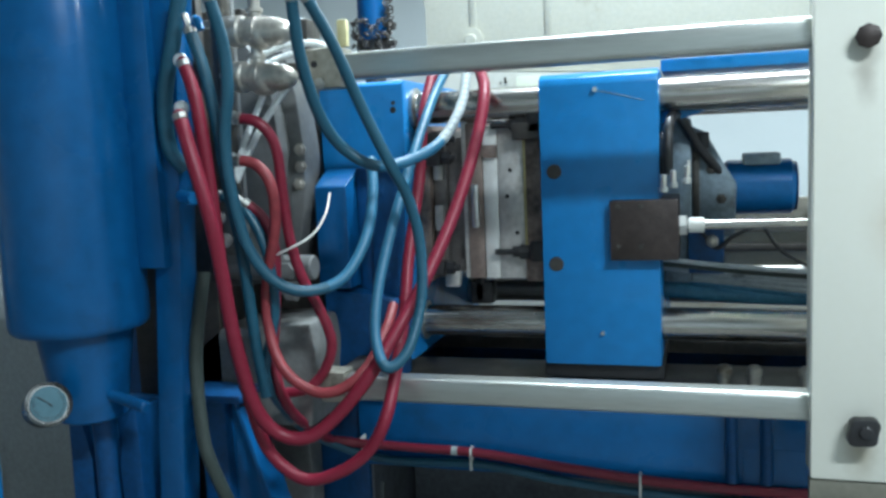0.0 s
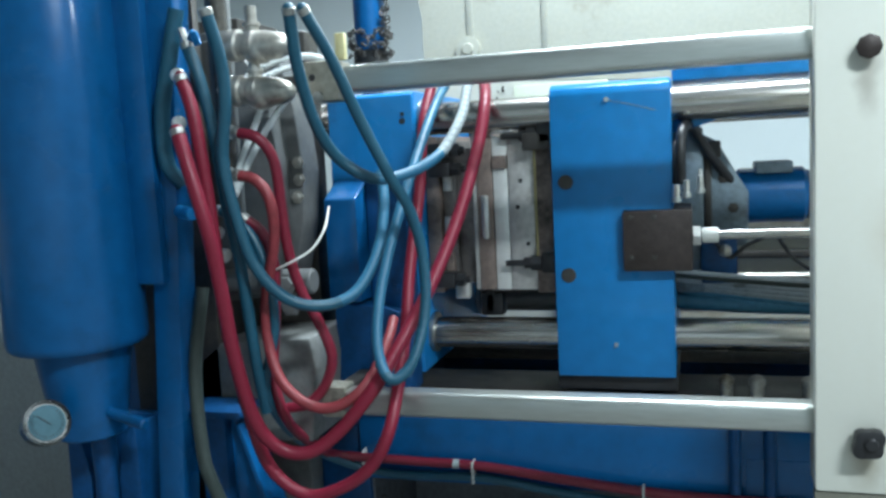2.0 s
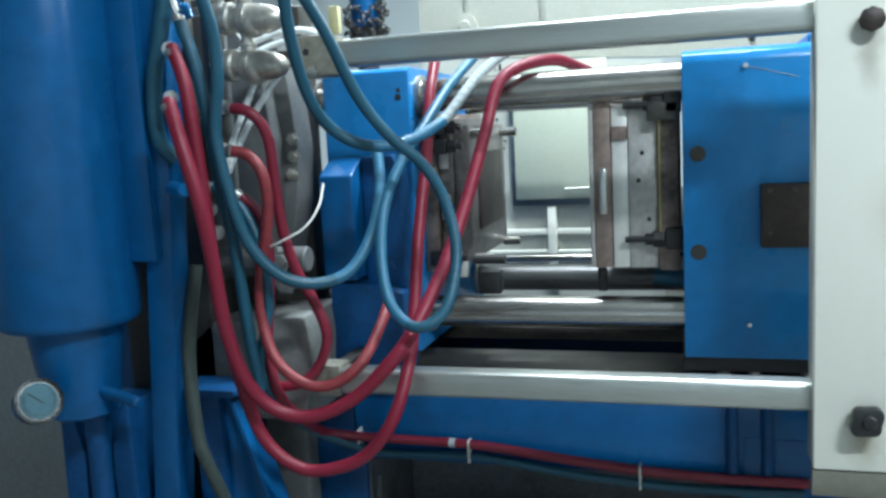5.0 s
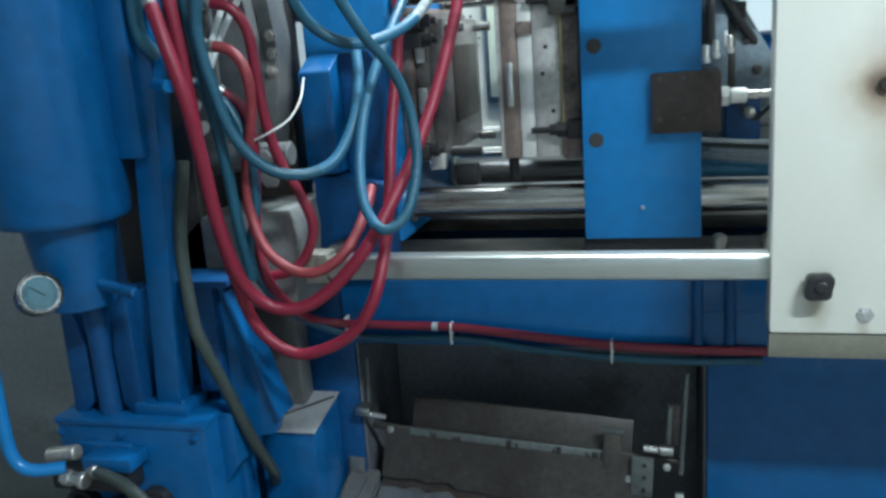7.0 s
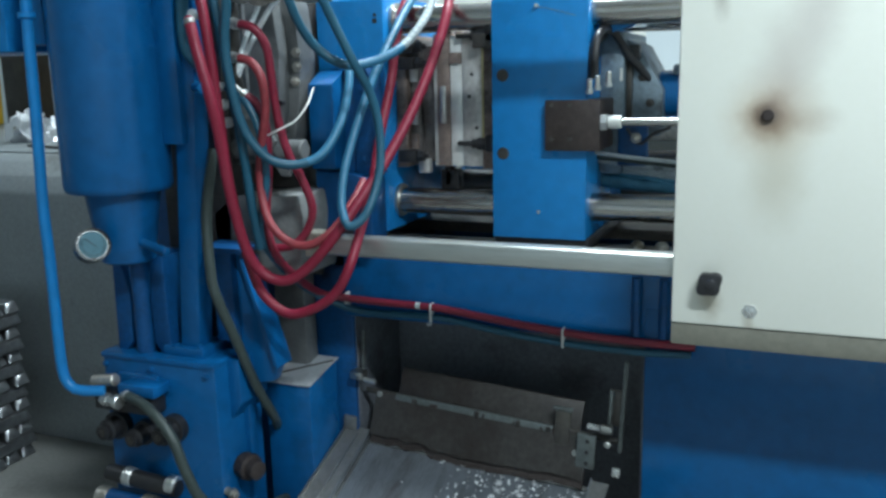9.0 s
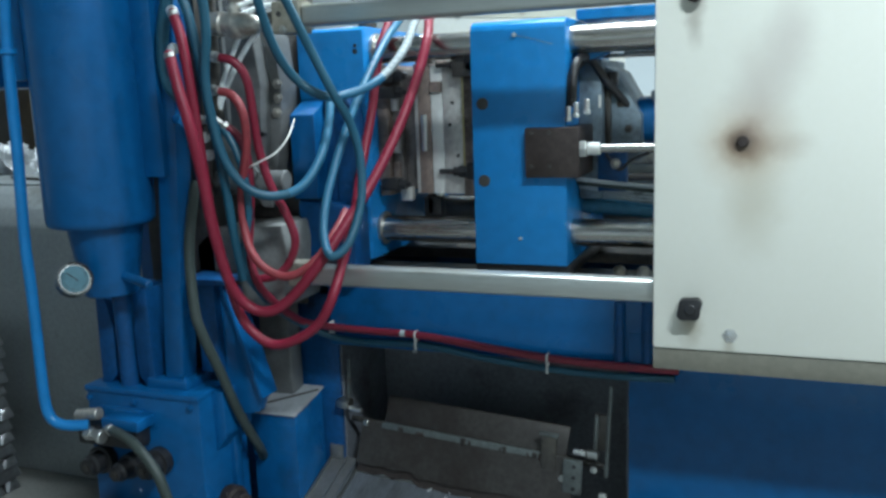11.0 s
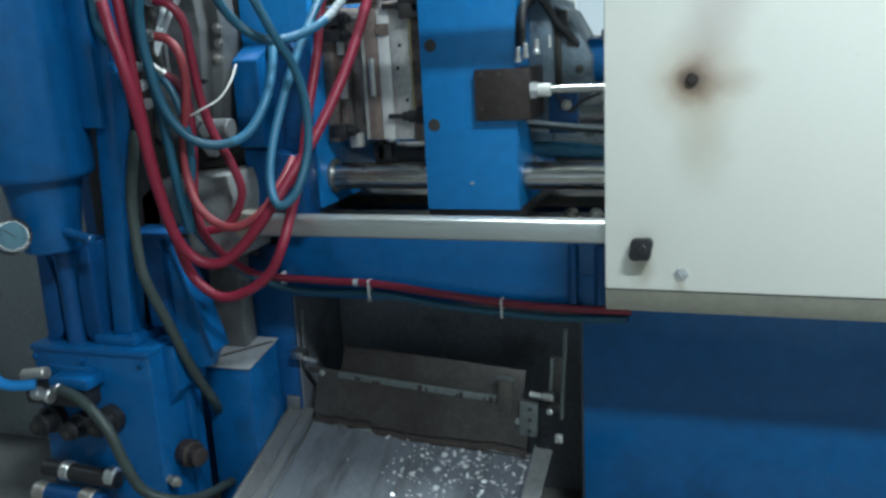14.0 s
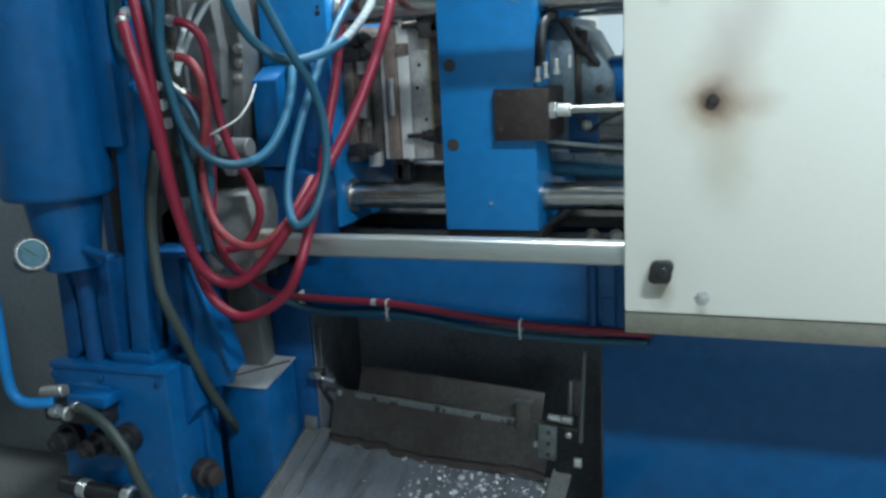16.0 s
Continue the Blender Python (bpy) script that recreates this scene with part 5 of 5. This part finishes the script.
def bracket():
    bk = thing("rail_bracket", "grimy steel bracket block holding the end of a guard rail", "bracket")
    part("block", box_of((-1.165, 0.02, 1.835), (-1.077, 0.10, 1.925), 0.005), STEEL_DARK, bk)
    part("arm", box_of((-1.30, 0.05, 1.865), (-1.165, 0.09, 1.90), 0.004), GRIME, bk)
    part("tab", box_of((-1.085, 0.03, 1.925), (-1.062, 0.05, 1.985), 0.003), TAB_PALE, bk, "yellowed tab")
    for x, z in ((-1.14, 1.889), (-1.125, 1.85)):
        part("hole", rod(fresh(), (x, 0.022, z), (x, 0.0185, z), 0.008, 14), BLACK, bk)
    bolt(bk, (-1.13, 0.02, 1.845), (0, -1, 0), 0.010, 0.008, STEEL)
    low = thing("rail_bracket", "grimy steel bracket block under a guard rail", "bracket")
    part("block", box_of((-1.18, 0.035, 1.09), (-1.118, 0.10, 1.165), 0.005), STEEL_DARK, low)
    part("arm", box_of((-1.17, 0.10, 1.10), (-1.13, 0.31, 1.15), 0.004), GRIME, low)


shot_frame()
strut()
manifold()
flex_tube([(-1.19, -0.02, 1.84), (-1.216, -0.03, 1.806), (-1.27, -0.035, 1.73), (-1.315, -0.03, 1.66), (-1.34, -0.02, 1.62)], 0.008, "bright ringed metal conduit")
flex_tube([(-1.25, -0.02, 1.83), (-1.265, -0.03, 1.79), (-1.30, -0.035, 1.72), (-1.325, -0.03, 1.66), (-1.34, -0.02, 1.60)], 0.008, "bright ringed metal conduit")
flex_tube([(-1.32, 0.0, 1.87), (-1.30, 0.03, 1.91), (-1.24, 0.06, 1.94), (-1.17, 0.08, 1.945), (-1.13, 0.1, 1.93)], 0.009, "bright ringed metal conduit")
flex_tube([(-1.32, 0.02, 1.85), (-1.30, 0.05, 1.89), (-1.24, 0.08, 1.92), (-1.18, 0.1, 1.925)], 0.008, "bright ringed metal conduit")
bracket()


def robot_column():
    """The blue column with a bundle of chains behind the machine."""
    rc = thing("blue_column", "blue painted column of a ladle arm hung with chain", "column")
    part("tube", rod(fresh(), (-1.475, 1.3, 2.08), (-1.475, 1.3, 3.3), 0.058, 28, 0.006), BLUE_DEEP_SHADED, rc)
    part("collar", rod(fresh(), (-1.475, 1.3, 2.05), (-1.475, 1.3, 2.10), 0.066, 28, 0.004), GRIME, rc)
    part("lower_tube", rod(fresh(), (-1.475, 1.3, 0.0), (-1.475, 1.3, 2.06), 0.04, 20), GRIME, rc)
    rng = random.Random(8)
    ch = thing("chain", "dark oily steel chain bunched round the blue column", "chain")
    for k in range(110):
        a = rng.uniform(-2.8, 0.2)
        low = k < 62
        z = rng.uniform(2.07, 2.17) if low else rng.uniform(2.1, 2.5)
        if not low:
            a = rng.uniform(-0.6, -0.1)
        c = Vector((-1.475 + 0.078 * math.cos(a), 1.3 + 0.078 * math.sin(a), z))
        m = Matrix.Translation(c) @ Euler((rng.uniform(0, 6), rng.uniform(0, 6), rng.uniform(0, 6))).to_matrix().to_4x4()
        bm = fresh()
        sweep(bm, [m @ Vector((0.007 * math.cos(q), 0.011 * math.sin(q), 0)) for q in [i * 2 * math.pi / 8 for i in range(9)]], 0.0032, 6, 14)
        part("link", bm, GRIME, ch)


robot_column()


# ---- left side: furnace, bucket, ingots, switch box ----
def furnace():
    fu = thing("holding_furnace", "large grey sheet steel holding furnace", "furnace")
    bm = fresh(); prism(bm, [(0.62, 0.0), (3.0, 0.0), (3.0, 1.30), (0.80, 1.30), (0.72, 1.28), (0.65, 1.23), (0.62, 1.15)], "x", -7.0, -2.05, 0.012); part("casing", bm, FURNACE, fu)
    part("top_plate", box_of((-6.9, 0.85, 1.301), (-2.1, 2.95, 1.309), 0.003), FURNACE, fu)
    for x in (-3.4, -4.7):
        part("seam_strip", box_of((x - 0.02, 0.612, 0.02), (x + 0.02, 0.619, 1.14), 0.002), FURNACE, fu)
    bm = fresh(); add_box(bm, (-0.25, -0.006, 0), (0.25, 0.006, 0.012), 0.003, 2, pose(-3.15, 1.0, 1.31, 0, 0, -18)); solid("poker", bm, GRIME, "thin steel poker lying on the furnace", "tool")
    rng = random.Random(2)
    bm = fresh()
    for k in range(36):
        m = Matrix.Translation((-3.62 + rng.uniform(-0.10, 0.10), 1.35 + rng.uniform(-0.08, 0.08), 1.35 + rng.uniform(-0.05, 0.10))) @ Euler((rng.uniform(0, 6), rng.uniform(0, 6), 0)).to_matrix().to_4x4()
        vs = [bm.verts.new(m @ Vector((0.07 * math.cos(q) * rng.uniform(0.4, 1.2), 0.07 * math.sin(q) * rng.uniform(0.4, 1.2), rng.uniform(-0.015, 0.015)))) for q in (0, 1.2, 2.4, 3.6, 4.9)]
        bm.faces.new(vs)
    solid("crumpled_foil", bm, ALU, "crumpled bright foil scrap on the furnace", "scrap", "", "stuff")
    bm = fresh(); lathe(bm, (-5.72, 2.7, 1.309), (-5.72, 2.7, 3), [(0, 0.20), (0.01, 0.22), (0.50, 0.235), (0.51, 0.25), (0.55, 0.25), (0.55, 0.23), (0.05, 0.20)], 32)
    solid("drum", bm, YELLOW, "yellow plastic drum standing on the furnace", "drum")
    bm = fresh(); add_box(bm, (-5.75, 3.05, 0), (-3.0, 3.6, 2.6), 0.02)
    solid("dark_cabinet", bm, GRIME, "dark sooty steel cabinet behind the furnace", "cabinet")


furnace()


def ingot_mesh():
    bm = fresh()
    v = [bm.verts.new(p) for p in ((-0.038, -0.25, 0), (0.038, -0.25, 0), (0.038, 0.25, 0), (-0.038, 0.25, 0), (-0.028, -0.235, 0.052), (0.028, -0.235, 0.052), (0.028, 0.235, 0.052), (-0.028, 0.235, 0.052))]
    for f in ((3, 2, 1, 0), (4, 5, 6, 7), (0, 1, 5, 4), (1, 2, 6, 5), (2, 3, 7, 6), (3, 0, 4, 7)):
        bm.faces.new([v[i] for i in f])
    bmesh.ops.bevel(bm, geom=bm.edges[:], offset=0.007, segments=1, affect="EDGES", profile=0.5)
    return mesh_of("ingot", bm, INGOT)


imesh = ingot_mesh()
rng = random.Random(4)
for layer in range(13):
    for k in range(6):
        o = new("ingot", imesh)
        off = -0.21 + 0.084 * k + rng.uniform(-0.006, 0.006)
        base = Matrix.Translation((-3.13, 0.22, 0.002 + 0.0545 * layer))
        o.matrix_world = base @ (pose(off, rng.uniform(-0.01, 0.01), 0) if layer % 2 else pose(rng.uniform(-0.01, 0.01), off, 0, 0, 0, 90))
        tagged(o, "bright cast aluminium ingot in a stack", "ingot", "stacked ingots")


def switch_box():
    sb = thing("blue_cabinet", "blue painted sheet steel cabinet above the feed pipe", "cabinet")
    part("case", box_of((-2.55, -0.22, 1.715), (-2.0, 0.1, 2.5), 0.008), BLUE, sb)
    part("lid", box_of((-2.0, -0.16, 1.735), (-1.915, 0.06, 2.5), 0.006), BLUE, sb)
    part("bracket", box_of((-1.92, -0.12, 2.2), (-1.85, -0.02, 2.3), 0.006), BLUE_DARK, sb)
    bm = fresh(); lathe(bm, (-1.88, -0.25, 1.805), (-1.88, -0.25, 3), [(0, 0.020), (0.002, 0.026), (0.016, 0.026), (0.018, 0.020)], 20)
    solid("pipe_collar", bm, BLUE, "blue painted collar on the feed pipe", "collar")


switch_box()


# ---- what moves ----
def motions():
    run = [(0, 0.0), (1.1, 0.0), (1.5, 0.019), (2.0, 0.030), (2.5, 0.113), (3.0, 0.263), (3.5, 0.346), (3.8, 0.352), (5.8, 0.352), (6.0, 0.346),
           (6.5, 0.304), (7.0, 0.176), (7.5, 0.064), (8.0, 0.009), (8.3, 0.0), (16.0, 0.0)]
    # the whole clamp backs off its nozzle first, and returns last
    back_off = [(0, 0.0), (1.1, 0.0), (1.5, 0.019), (2.0, 0.030), (2.3, 0.031), (7.3, 0.031), (7.6, 0.027), (8.0, 0.006), (8.3, 0.0), (16.0, 0.0)]
    for ob in (platen, ejector):
        walk(ob, [(t, pose(dx, 0, 0)) for t, dx in run])
    walk(nozzle_platen, [(t, pose(dx, 0, 0)) for t, dx in back_off])
    for sec, a0, a1, b0, b1, drive in BENDING:
        keys, reach = (run, 0.352) if drive == "die" else (back_off, 0.031)
        walk(sec, [(t, section_pose(a0, a1, b0, b1, dx / reach)) for t, dx in keys])


motions()
